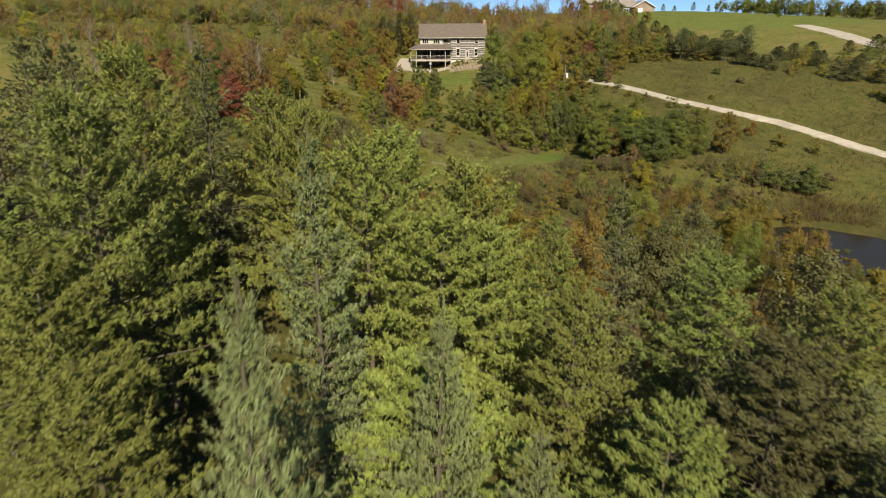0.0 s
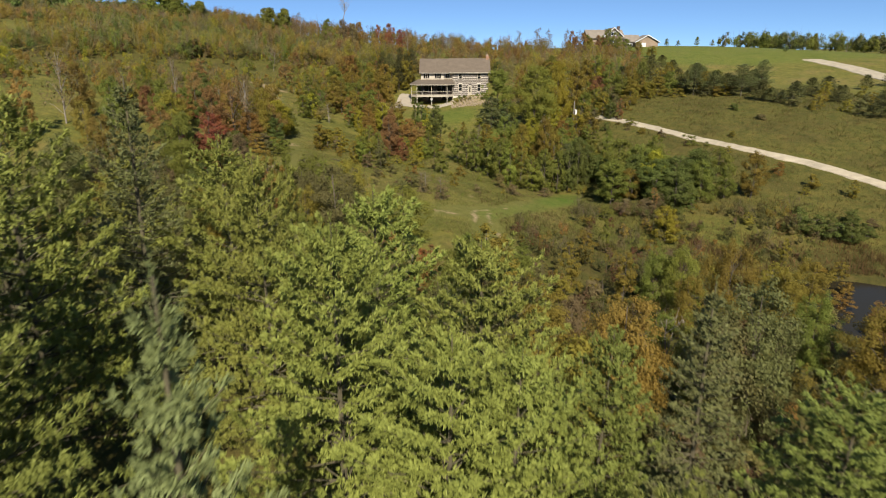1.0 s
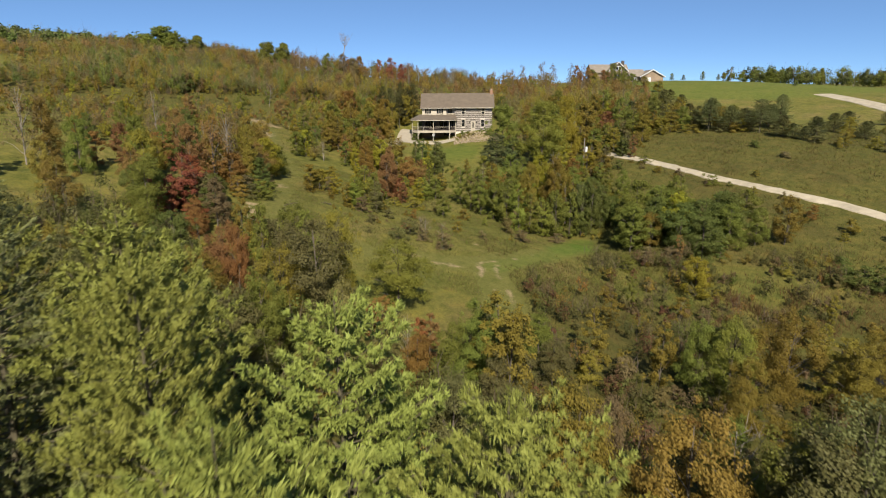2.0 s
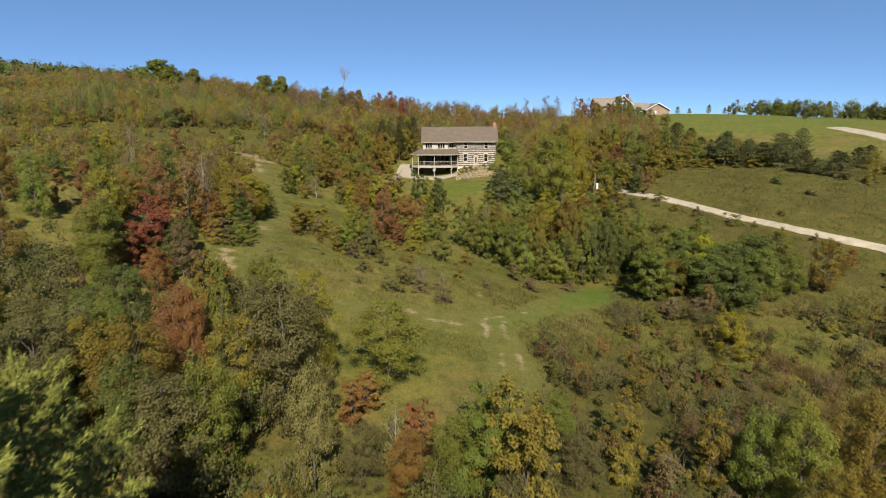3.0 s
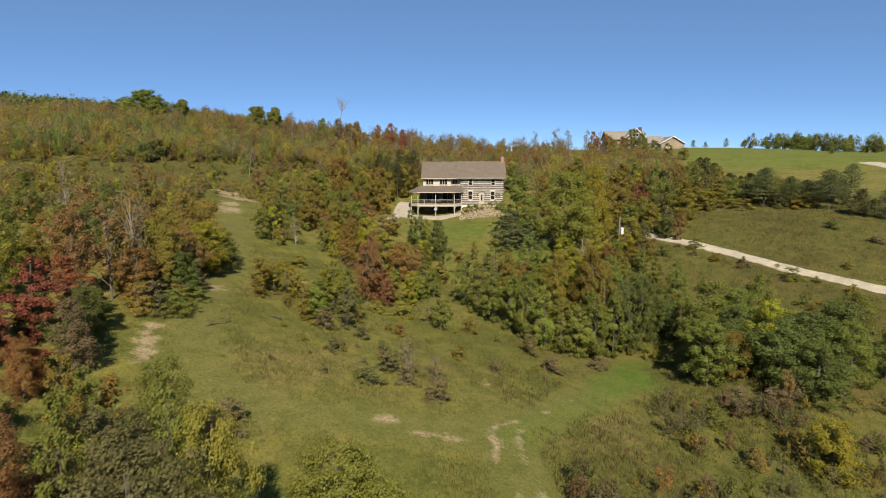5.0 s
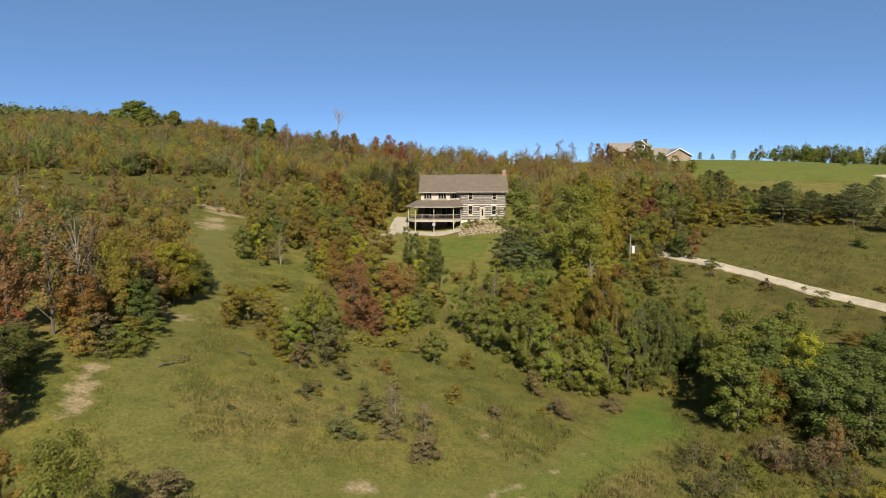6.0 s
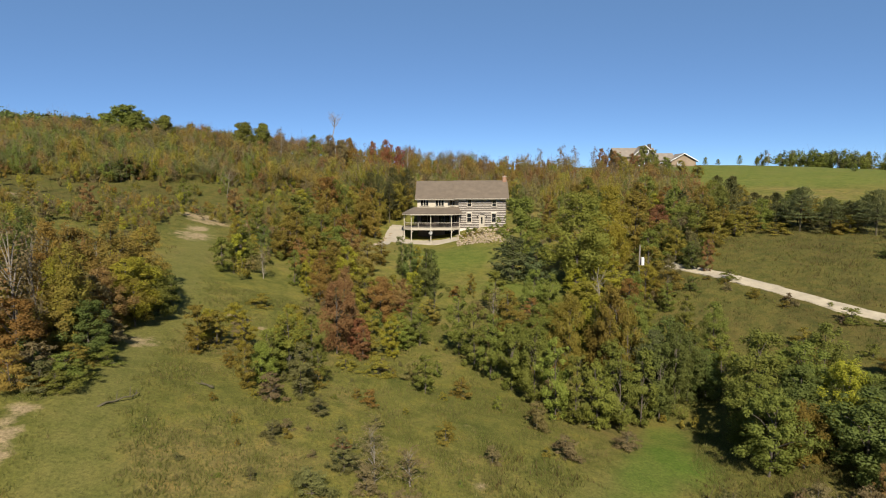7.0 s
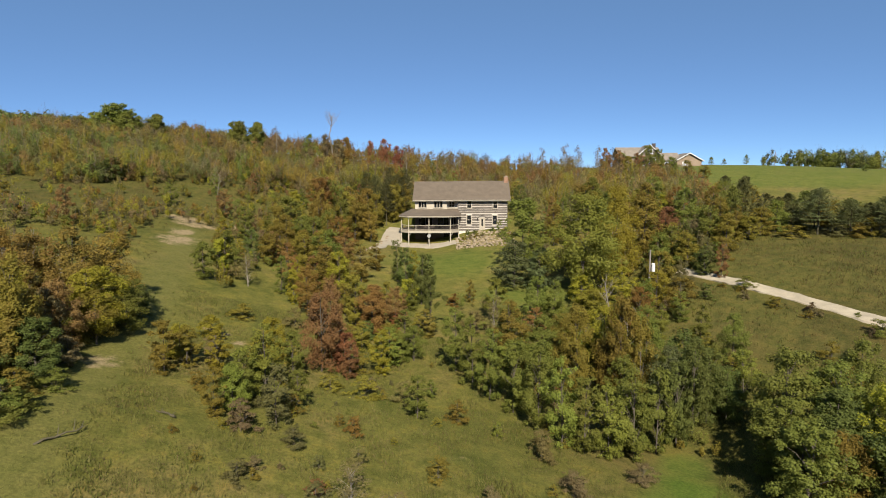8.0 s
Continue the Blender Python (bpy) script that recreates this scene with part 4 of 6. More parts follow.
scatter(20, 26, (26, 50, 127, 150), ((3, "shrub", "olive", 2, 3.6, 0.9), (2, "shrub", "sage", 2, 3.6, 0.9), (1, "shrub", "green", 2, 3.4, 0.9), (0.6, "shrub", "rust", 1.6, 3.0, 0.9)), "thicket beside the drive", 1.6, off_pasture)
scatter(18, 8, (-9, 4, 38, 47), DIM, "undergrowth below the pines", 1.8)
scatter(12, 44, (2, 34, 30, 58), BUSHY + MIXED[:3], "brush beyond the pines", 1.8)
scatter(6, 40, (12, 44, 52, 82), BUSHY, "brush in the wet meadow", 1.8)
scatter(13, 28, (-26, -13, 132, 178), MIXED[:4] + MIXED[6:], "trees beside the house", 1.9)
scatter(14, 8, (43, 52, 77, 83), ((2, "shrub", "dark", 1.5, 2.5, 1.3), (1, "shrub", "brown", 1.0, 2.0, 1.2)), "bushes on the pond bank", 1.4)
scatter(15, 26, (6, 27, 100, 124), GREENS, "young trees above the sapling row", 1.8)
scatter(16, 7, (30, 42, 86, 97), ((3, "round", "dark", 5, 8, 0.6), (2, "round", "green", 5, 8, 0.6), (1, "round", "olive", 4, 7, 0.6)), "trees in the hollow", 2.0)
scatter(17, 16, (-16, -3, 92, 126), SLIM + BUSHY[:3], "young trees in the meadow", 1.8)
CONES = ((1, "conifer", "bluegreen", 2.5, 4.5, 1.2), (3, "conifer", "cedar", 2.5, 4.5, 1.2), (1, "conifer", "fir", 3, 5, 1.1), (1, "shrub", "olive", 2, 3.5, 1.2))
scatter(10, 44, (46, 92, 88, 162), CONES[:2] + ((3, "shrub", "olive", 2, 3.8, 1.1), (3, "shrub", "cedar", 2, 3.6, 1.1), (1, "shrub", "green", 2, 3.2, 1.1)), "bushes along the field", 1.9, field_edge)
scatter(11, 9, (44, 72, 168, 186), CONES, "bushes along the field", 2.6)
scatter(21, 16, (62, 112, 134, 165), CONES, "bushes along the field", 3.0, lambda x, y: x > 66 + 0.5 * (160 - y))
plant_all("round", "olive", [(46.7, 145.2, 4.3, 5.0), (57.0, 146.0, 4.9, 4.7), (43.9, 142.6, 3.7, 4.1), (38.8, 138.2, 5.4, 4.3)], "bushes along the field")
plant_all("round", "green", [(49.4, 146.1, 5.1, 4.4)], "bushes along the field")
plant_all("pine", "spruce", [(53.6, 142.7, 7.0, 6.2), (61.3, 137.2, 6.8, 6.2), (57.1, 141.0, 5.3, 5.4), (67.8, 142.5, 7.3, 5.3)], "bushes along the field")
plant_all("conifer", "cedar", [(46.7, 151.1, 8.2, 5.4), (52.3, 147.2, 4.1, 4.8), (60.4, 142.0, 4.5, 5.1), (56.5, 148.6, 5.9, 5.0)], "bushes along the field")
plant_all("conifer", "fir", [(59.0, 144.5, 4.9, 6.0), (44.2, 149.8, 7.0, 5.3)], "bushes along the field")
plant_all("round", "green", [(37.5, 140.7, 6.4, 4.8)], "bushes along the field")
plant_all("round", "sage", [(60.5, 140.1, 3.6, 3.9)], "bushes along the field")
plant_all("shrub", "olive", [(57.5, 139.7, 2.2, 3.9), (49.7, 142.3, 1.9, 4.9)], "bushes along the field")
plant_all("shrub", "sage", [(55.3, 141.1, 1.8, 4.0)], "bushes along the field")
plant_all("round", "olive", [(-10.5, 171.0, 8.0, 4.5), (-13.5, 167.0, 7.0, 4.0), (-16.0, 163.0, 6.0, 4.0), (-10.0, 176.0, 9.0, 5.0)], "trees beside the house")
plant_all("pine", "cedar", [(-11.8, 169.5, 8.6, 4.0), (-9.6, 172.5, 9.4, 4.0), (-14.0, 172.5, 9.0, 4.2), (-11.6, 176.0, 9.8, 4.4), (-8.6, 177.0, 9.6, 4.0), (-16.5, 175.0, 8.6, 4.2)], "dark pines beside the house")
plant_all("conifer", "cedar", [(-12.0, 173.5, 7.0, 4.0), (-15.0, 171.0, 6.0, 3.6)], "trees beside the house")


# ---- far woods ----
def woods(name, seed, count, region, label, colours, heights, leaves=480, leaf=0.20, keep=None):
    """Far trees that nobody could count, as one mesh of leaf sprays."""
    rng = np.random.default_rng(seed)
    pool = np.array([LEAF[c] for c, _ in colours])
    odds = np.array([w for _, w in colours], dtype=float)
    all_q, all_t = [], []
    for _ in range(count):
        x, y = rng.uniform(*region[:2]), rng.uniform(*region[2:])
        if keep and not keep(x, y):
            continue
        h = rng.uniform(*heights)
        w = h * rng.uniform(0.5, 0.8)
        n = int(leaves * rng.uniform(0.7, 1.2))
        k = rng.choice(len(pool), p=odds / odds.sum())
        size = np.array((w / 2, w / 2, 0.46 * h))
        # a dozen boughs, each a ragged tuft of leaves
        bough = rng.normal(0, 1, (13, 3))
        bough *= (rng.uniform(0.25, 1.0, (13, 1)) ** 0.5) * 0.82 / np.linalg.norm(bough, axis=1, keepdims=True)
        own = rng.integers(0, 13, n)
        d = rng.normal(0, 1, (n, 3))
        d /= np.linalg.norm(d, axis=1, keepdims=True)
        shape = bough[own] + d * rng.uniform(0.2, 1.0, (n, 1)) ** 0.5 * rng.uniform(0.26, 0.46, 13)[own][:, None]
        foot = np.array((x, y, gz(x, y) + 0.54 * h))
        q = leaf_quads(rng, shape * size + foot, 0.75 * d + 0.6 * shape, leaf * (0.7 + 0.04 * h), 0.28)
        tone = pool[k] * rng.uniform(0.86, 1.12) * rng.uniform(0.95, 1.05, 3)
        t = np.tile(tone, (n, 1))
        if h > 2.5:
            # bare twigs that stick out of the crown
            m = 7
            a = np.stack([rng.normal(0, 0.2 * w, m), rng.normal(0, 0.2 * w, m), rng.uniform(-0.3, 0.2, m) * h], 1) + foot
            b = a + np.stack([rng.normal(0, 0.10 * h, m), rng.normal(0, 0.10 * h, m), rng.uniform(0.25, 0.5, m) * h], 1)
            v = np.array((0.012 + 0.004 * h, 0, 0))
            q = np.concatenate([q, np.stack([a - v, a + v, b], 1)])
            t = np.concatenate([t, np.tile((0.13, 0.105, 0.075), (m, 1))])
        all_q.append(q)
        all_t.append(np.clip(t, 0, 1))
    ob = new(name, quad_mesh(name, np.concatenate(all_q), np.concatenate(all_t)))
    ob.data.materials.append(WOODS)
    return tagged(ob, label, "woods", kind="stuff")


AUTUMN = (("olive", 2.8), ("rustolive", 4.2), ("green", 0.9), ("rust", 2.4), ("brown", 3.4), ("yellow", 0.2), ("dark", 0.9), ("orangeolive", 0.8), ("grey", 1.8))
woods("ridge_woods", 21, 940, (-125, 62, 196, 258), "dense autumn woods covering the ridge behind the house", AUTUMN, (2.5, 7.4), leaves=620, leaf=0.155, keep=lambda x, y: not (x > 40 and y > 235))
woods("house_woods", 19, 170, (-30, 50, 176, 200), "thin autumn woods close behind the house", AUTUMN, (3.5, 7.5), leaves=760, leaf=0.13)
woods("hillside_woods", 22, 900, (-230, -78, 70, 260), "mixed autumn woods and scrub over the hillside", AUTUMN, (3, 6.5), leaves=420, leaf=0.18)
woods("far_hill_forest", 23, 1200, (-420, -110, 255, 430), "deep green forest over the far hill", (("dark", 4), ("green", 1), ("cedar", 2)), (9, 12.5), leaves=170, leaf=0.6)
woods("far_tree_line", 24, 330, (150, 430, 318, 362), "line of trees beyond the far field", (("dark", 3), ("bluegreen", 2.5), ("green", 3), ("cedar", 1)), (5.5, 11), leaves=330, leaf=0.36)


def open_slope(x, y):
    """The strip of rough grass across the hillside below the woods."""
    d = float(line_distance(np.array(float(x)), np.array(float(y)), [(-84, 128), (-66, 144), (-46, 166)]))
    return d < 8 and math.sin(x * 0.9) * math.sin(y * 0.8) > -0.5


def scrub_land(x, y):
    p = np.array(float(x)), np.array(float(y))
    return clear(x, y) and not open_slope(x, y) and line_distance(*p, MOWN_LOOP) > 5 and gz(x, y) > 15.5 and math.sin(x * 0.21 + 1) * math.sin(y * 0.17) > -0.55


def slope_trees(x, y):
    return y > 156 + 0.78 * (x + 68) and clear(x, y) and not open_slope(x, y)


woods("slope_woods", 20, 620, (-104, -14, 150, 204), "dense olive and rust woods on the slope below the ridge", (("olive", 4), ("rustolive", 2.6), ("green", 2.4), ("brown", 1.8), ("rust", 1.0), ("sage", 2.2), ("purple", 0.6), ("dark", 1.6)),
      (3.0, 7.2), leaves=700, leaf=0.12, keep=slope_trees)
SCRUB = (("olive", 3), ("rustolive", 2), ("green", 2), ("brown", 2), ("grey", 2), ("yellow", 1), ("rust", 0.7))
woods("hillside_scrub", 25, 3000, (-90, -22, 96, 202), "loose scrub of low olive and brown bushes on the hillside", SCRUB, (0.7, 3.0), leaves=230, leaf=0.12, keep=scrub_land)
woods("thicket_undergrowth", 26, 520, (14, 64, 130, 200), "undergrowth filling the thicket beside the house", SCRUB, (1.2, 4.0), leaves=200, leaf=0.17, keep=lambda x, y: clear(x, y) and (off_pasture(x, y) or y > 158))
woods("brush", 27, 1150, (1, 46, 29, 84), "tangled olive and brown brush in the wet meadow", (("sage", 2.4), ("brown", 1.6), ("cedar", 3.0), ("purple", 1.0), ("olive", 1.0), ("dark", 1.4), ("rustolive", 0.6)), (0.7, 3.0), leaves=360, leaf=0.08,
      keep=lambda x, y: clear(x, y) and math.hypot((x - POND[0]) / POND[2], (y - POND[1]) / POND[3]) > 1.15 and (x > 6 or y < 56) and not (x < 16 and y > 72) and math.sin(x * 0.5 + y * 0.2) * math.sin(y * 0.45) > -0.35)
woods("row_undergrowth", 28, 170, (2, 27, 94, 126), "undergrowth below the sapling row", (("green", 3), ("olive", 2), ("brown", 1)), (0.8, 2.4), leaves=200, leaf=0.09,
      keep=lambda x, y: clear(x, y) and y > 113.5 - 1.45 * x and math.hypot(x - 16.2, y - 95) > 4)

plant_all("round", "crimson", [(-21.5, 216.0, 9.0, 3.4), (-17.9, 217.0, 10.0, 3.8), (-14.0, 215.0, 8.8, 3.4)], "trees along the ridge")
plant_all("round", "green", [(-56.1, 214.0, 9.3, 6.7), (-51.2, 215.0, 9.7, 6.0), (-38.0, 216.0, 8.5, 5.0)], "trees along the ridge")
plant_all("bare", "brown", [(34.3, 243.0, 10.7, 5.3), (27.4, 243.0, 9.5, 3.9), (38.6, 243.0, 10.0, 4.4), (-47.0, 217.0, 9.0, 4.5), (-12.0, 216.0, 9.0, 4.5), (2.0, 222.0, 8.5, 4.0)], "trees along the ridge")

for i in range(12):
    s = 0.04 + 0.07 * i + plants.uniform(-0.035, 0.035)
    k = min(len(DRIVE) - 2, int(s * 5))
    (ax, ay), (bx, by) = DRIVE[k], DRIVE[k + 1]
    f = s * 5 - k
    plant("shrub", plants.choice(("olive", "green", "brown")), ax + (bx - ax) * f - 1.4 - plants.uniform(0, 2.2), ay + (by - ay) * f - 0.9, plants.uniform(0.6, 1.3), plants.uniform(0.9, 1.6), "bushes along the drive")
plant_all("round", "sage", [(-12.5, 60.0, 6.5, 5.0)], "trees at the meadow edge")

woods("edge_undergrowth", 29, 620, (-36, 2, 38, 72), "dense olive and brown undergrowth at the meadow edge", (("sage", 3), ("olive", 1), ("cedar", 3), ("brown", 0.7), ("dark", 2.5)), (1.0, 4.0), leaves=420, leaf=0.10,
      keep=lambda x, y: clear(x, y) and y < (62 - 0.6 * (x + 16) if x < -9 else 48) and math.hypot(x + 4.7, y - 58) > 3.5)
plant_all("round", "rust", [(52.0, 262.0, 6.5, 5.0), (66.0, 270.0, 5.5, 5.0), (53.2, 252.0, 8.4, 5.0), (48.4, 250.0, 9.3, 4.5), (58.8, 250.0, 7.7, 4.0)], "trees below the hilltop house")
plant_all("round", "green", [(58.0, 266.0, 7.0, 5.5), (72.0, 272.0, 6.0, 5.0), (62.0, 262.0, 6.5, 4.6), (62.2, 253.0, 10.1, 4.6), (64.4, 248.0, 8.9, 4.6), (68.1, 246.0, 6.4, 5.0)], "trees below the hilltop house")
plant_all("round", "olive", [(52.9, 240.0, 7.2, 5.0), (71.9, 244.0, 5.4, 4.6), (75.5, 240.0, 4.3, 4.5), (63.1, 236.0, 5.2, 5.0)], "trees below the hilltop house")
plant_all("conifer", "cedar", [(71.1, 205.0, 3.3, 4.6), (70.7, 214.0, 3.8, 4.4)], "trees below the hilltop house")
plant_all("round", "brown", [(-31.9, 210.0, 9.8, 4.5), (-28.8, 208.0, 9.4, 4.6)], "trees along the ridge")
plant_all("round", "rustolive", [(-27.3, 211.0, 9.8, 4.4)], "trees along the ridge")
plant_all("bare", "brown", [(48.0, 258.0, 9.5, 4.5), (55.0, 268.0, 9.0, 4.2)], "trees below the hilltop house")
plant_all("conifer", "fir", [(101.0, 298.0, 3.4, 2.6), (107.0, 300.0, 2.6, 2.2), (116.0, 301.0, 4.2, 2.6), (124.0, 303.0, 3.0, 2.4), (134.0, 300.0, 3.0, 3.4)], "young trees on the hilltop")
plant_all("round", "green", [(150.0, 306.0, 6.5, 6.0), (158.0, 262.0, 3.2, 2.8), (131.0, 252.0, 2.6, 2.2)], "young trees on the hilltop")


# ---- the log house ----
HX, HY, HZ = 2.4, 164.5, 18.6
CHINK = plain("lime_chinking", (0.50, 0.455, 0.395), 0.9, 2.0, 0.12, 0.4)
LOG = plain("weathered_log", (0.122, 0.105, 0.087), 0.9, 1.2, 0.30, 0.7, fine=9.0)
CREAM = plain("cream_siding", (0.400, 0.355, 0.277), 0.7, 1.0, 0.08, 0.2)
TRIM = plain("cream_trim", (0.340, 0.303, 0.237), 0.6, 2.0, 0.08, 0.15)
DECKING = plain("tan_decking", (0.296, 0.252, 0.192), 0.8, 1.5, 0.15, 0.4)
ROOFING = plain("brown_shingle", (0.108, 0.084, 0.060), 0.95, 0.9, 0.16, 0.9, fine=12.0)
BRICK = plain("orange_brick", (0.252, 0.141, 0.089), 0.9, 2.5, 0.2, 0.7, fine=10.0)
STONE = plain("field_stone", (0.266, 0.211, 0.141), 0.9, 0.9, 0.30, 0.8, fine=7.0)
CONCRETE = plain("pale_concrete", (0.274, 0.240, 0.185), 0.9, 0.8, 0.12, 0.5)
DARKWOOD = plain("dark_stained_wood", (0.041, 0.031, 0.026), 0.6, 2.0, 0.25, 0.3)
# brown with the porch's shade put into it, for wall and balusters
SHADED_BROWN = plain("shaded_brown", (0.074, 0.059, 0.048), 0.9, 1.0, 0.2, 0.3)
INSIDE = plain("dim_interior_plaster", (0.118, 0.096, 0.074), 0.9)
IRON = plain("black_iron", (0.022, 0.022, 0.022), 0.5, metal=0.6)
WHITE = plain("white_enamel", (0.555, 0.555, 0.548), 0.4, vary=0.06, bump=0.05)
POLE = plain("grey_pole_wood", (0.200, 0.178, 0.155), 0.9, 3.0, 0.2, 0.6, fine=15.0)


def glass_material():
    m, n, l, p = nodes_of("window_glass")
    p.inputs["Base Color"].default_value = (0.02, 0.022, 0.025, 1)
    p.inputs["Roughness"].default_value = 0.04
    p.inputs["IOR"].default_value = 1.5
    p.inputs["Transmission Weight"].default_value = 0.35
    return m


GLASS = glass_material()


def pierced(bm, x0, x1, z0, z1, y0, y1, holes):
    """A wall in the xz plane with openings (x0, x1, z0, z1)."""
    xs = sorted({x0, x1, *[h[0] for h in holes], *[h[1] for h in holes]})
    zs = sorted({z0, z1, *[h[2] for h in holes], *[h[3] for h in holes]})
    for a, b in zip(xs, xs[1:]):
        for c, d in zip(zs, zs[1:]):
            mx, mz = (a + b) / 2, (c + d) / 2
            if not any(h[0] < mx < h[1] and h[2] < mz < h[3] for h in holes):
                box(bm, a, b, y0, y1, c, d)


def window(parent, x0, x1, z0, z1, y, lights=1, sash=True, label="", frame_mat=None):
    """A window in the front wall: casing, sill, bars and one pane for each light."""
    frame_mat = frame_mat or TRIM
    t = 0.09
    bm = bmesh.new()
    box(bm, x0 - t, x0 + 0.03, y - 0.07, y + 0.12, z0 - t, z1 + t)
    box(bm, x1 - 0.03, x1 + t, y - 0.07, y + 0.12, z0 - t, z1 + t)
    box(bm, x0 + 0.03, x1 - 0.03, y - 0.07, y + 0.12, z1 - 0.03, z1 + t)
    frame_ob = part("window", bm, frame_mat, parent, label)
    bm = bmesh.new()
    box(bm, x0 - 0.12, x1 + 0.12, y - 0.12, y + 0.12, z0 - 0.09, z0 + 0.03)
    part("sill", bm, frame_mat, frame_ob)
    w = (x1 - x0) / lights
    bm = bmesh.new()
    for i in range(1, lights):
        box(bm, x0 + i * w - 0.06, x0 + i * w + 0.06, y - 0.03, y + 0.1, z0 + 0.03, z1 - 0.03)
    if sash:
        box(bm, x0 + 0.03, x1 - 0.03, y - 0.01, y + 0.06, (z0 + z1) / 2 - 0.03, (z0 + z1) / 2 + 0.03)
    part("glazing_bar", bm, frame_mat, frame_ob)
    for i in range(lights):
        bm = bmesh.new()
        box(bm, x0 + i * w + 0.03, x0 + (i + 1) * w - 0.03, y + 0.065, y + 0.075, z0 + 0.03, z1 - 0.03)
        part("pane", bm, GLASS, frame_ob)


def build_house():
    house = base("house", HX, HY, HZ, "two-storey square-log house with white chinking, cream wing and brown shingle roof", "house")
    rng = random.Random(3)
    L0, L1, W0 = -0.4, 8.4, -8.3
    wins = [(1.17, 1.93, 4.05, 5.30), (5.88, 6.62, 4.02, 5.27), (1.12, 1.92, 1.12, 2.75), (5.80, 6.58, 1.08, 2.70)]
    door = (3.52, 4.30, 0.05, 2.35)
    bm = bmesh.new()
    pierced(bm, L0, L1, -1.2, 5.42, 0.06, 0.36, wins + [door])
    part("log_wall", bm, CHINK, house, "white chinked wall face between the logs")
    # squared logs, broken at the openings
    z = -0.02
    while z < 5.2:
        h = rng.uniform(0.26, 0.34)
        cuts = [L0 - 0.12, L1 + 0.12]
        gaps = [(o[0] - 0.12, o[1] + 0.12) for o in wins + [door] if o[2] - 0.12 < z + h and z < o[3] + 0.12]
        for a, b in sorted(gaps):
            cuts[-1:-1] = [a, b]
        for a, b in zip(cuts[::2], cuts[1::2]):
            bm = bmesh.new()
            k = 0.025
            prof = [(-0.02, z + k), (-0.02 + k, z), (0.12, z), (0.12, z + h), (-0.02 + k, z + h), (-0.02, z + h - k)]
            ends = [[bm.verts.new((x, py + rng.uniform(-0.012, 0.012), pz + rng.uniform(-0.015, 0.015))) for py, pz in prof] for x in (a, b)]
            for i in range(6):
                bm.faces.new((ends[0][i], ends[0][(i + 1) % 6], ends[1][(i + 1) % 6], ends[1][i]))
            bm.faces.new(ends[0][::-1])
            bm.faces.new(ends[1])
            part("log", bm, LOG, house)
        z += h + rng.uniform(0.11, 0.17)
    # the cream wing, with a recess beside the logs; porch wall darkened for shade
    wing = [(-7.65, -6.2, 4.17, 5.38), (-4.82, -3.29, 4.16, 5.38), (-2.1, -1.2, 4.2, 5.2), (-7.6, -5.2, 0.5, 2.55), (-4.2, -2.2, 0.42, 2.55), (-1.7, -0.9, 0.5, 2.5)]
    low = [(-3.1, -1.2, -1.55, 0.10), (-6.4, -5.4, -1.0, -0.1)]
    fronts = [0.0, 0.0, 0.75, 0.0, 0.0, 0.0]
    bm = bmesh.new()
    pierced(bm, W0, -2.5, 3.2, 5.5, 0.0, 0.25, wing[:2])
    pierced(bm, -2.5, L0, 3.2, 5.5, 0.75, 1.0, wing[2:3])
    box(bm, -2.62, -2.5, 0.252, 1.0, 3.2, 5.5)
    part("wing_wall", bm, CREAM, house, "cream rendered wall of the wing")
    bm = bmesh.new()
    pierced(bm, W0, L0, -1.95, 3.2, 0.0, 0.25, wing[3:] + low)
    part("porch_wall", bm, SHADED_BROWN, house, "brown wall behind the porch, coloured darker for the porch shade")
    for i, o in enumerate(wing):
        window(house, *o, fronts[i], lights=3 if i < 2 else 2, sash=i == 2, frame_mat=TRIM if i < 3 else DARKWOOD)
    for o in low:
        window(house, *o, 0.0, lights=2, sash=False, frame_mat=DARKWOOD, label="dark glazed basement opening under the deck")
    for o in wins:
        window(house, *o, 0.06, lights=1, sash=True, label="dark sash window with a tan casing")
    # side, back and inner walls
    for name, b in (("side_wall", (W0, W0 + 0.25, 0.25, 9.0, -1.75, 5.5)), ("side_wall", (L1 - 0.25, L1, 0.36, 9.0, -1.2, 5.42)), ("back_wall", (W0 + 0.25, L1 - 0.25, 8.75, 9.0, -1.2, 5.5)),
                    ("side_wall", (L0 - 0.2, L0, 0.38, 0.74, 3.2, 5.42))):
        bm = bmesh.new()
        box(bm, *b)
        part(name, bm, CREAM if b[0] < L0 else LOG, house)
    for z0 in (0.12, 2.85):
        bm = bmesh.new()
        box(bm, W0 + 0.26, L1 - 0.26, 1.02, 8.74, z0 - 0.2, z0)
        part("storey_floor", bm, INSIDE, house)
    bm = bmesh.new()
    box(bm, W0 + 0.26, L1 - 0.26, 4.4, 4.55, -1.2, 5.4)
    part("inner_wall", bm, INSIDE, house)
    # gables
    for x in (W0, L1 - 0.25):
        bm = bmesh.new()
        a = [bm.verts.new(p) for p in ((x, 0.3, 5.5), (x, 8.9, 5.5), (x, 4.6, 8.4))]
        b = [bm.verts.new((v.co.x + 0.25, v.co.y, v.co.z)) for v in a]
        bm.faces.new(a)
        bm.faces.new(b[::-1])
        for i in range(3):
            bm.faces.new((a[i], b[i], b[(i + 1) % 3], a[(i + 1) % 3]))
        part("gable", bm, CREAM, house)
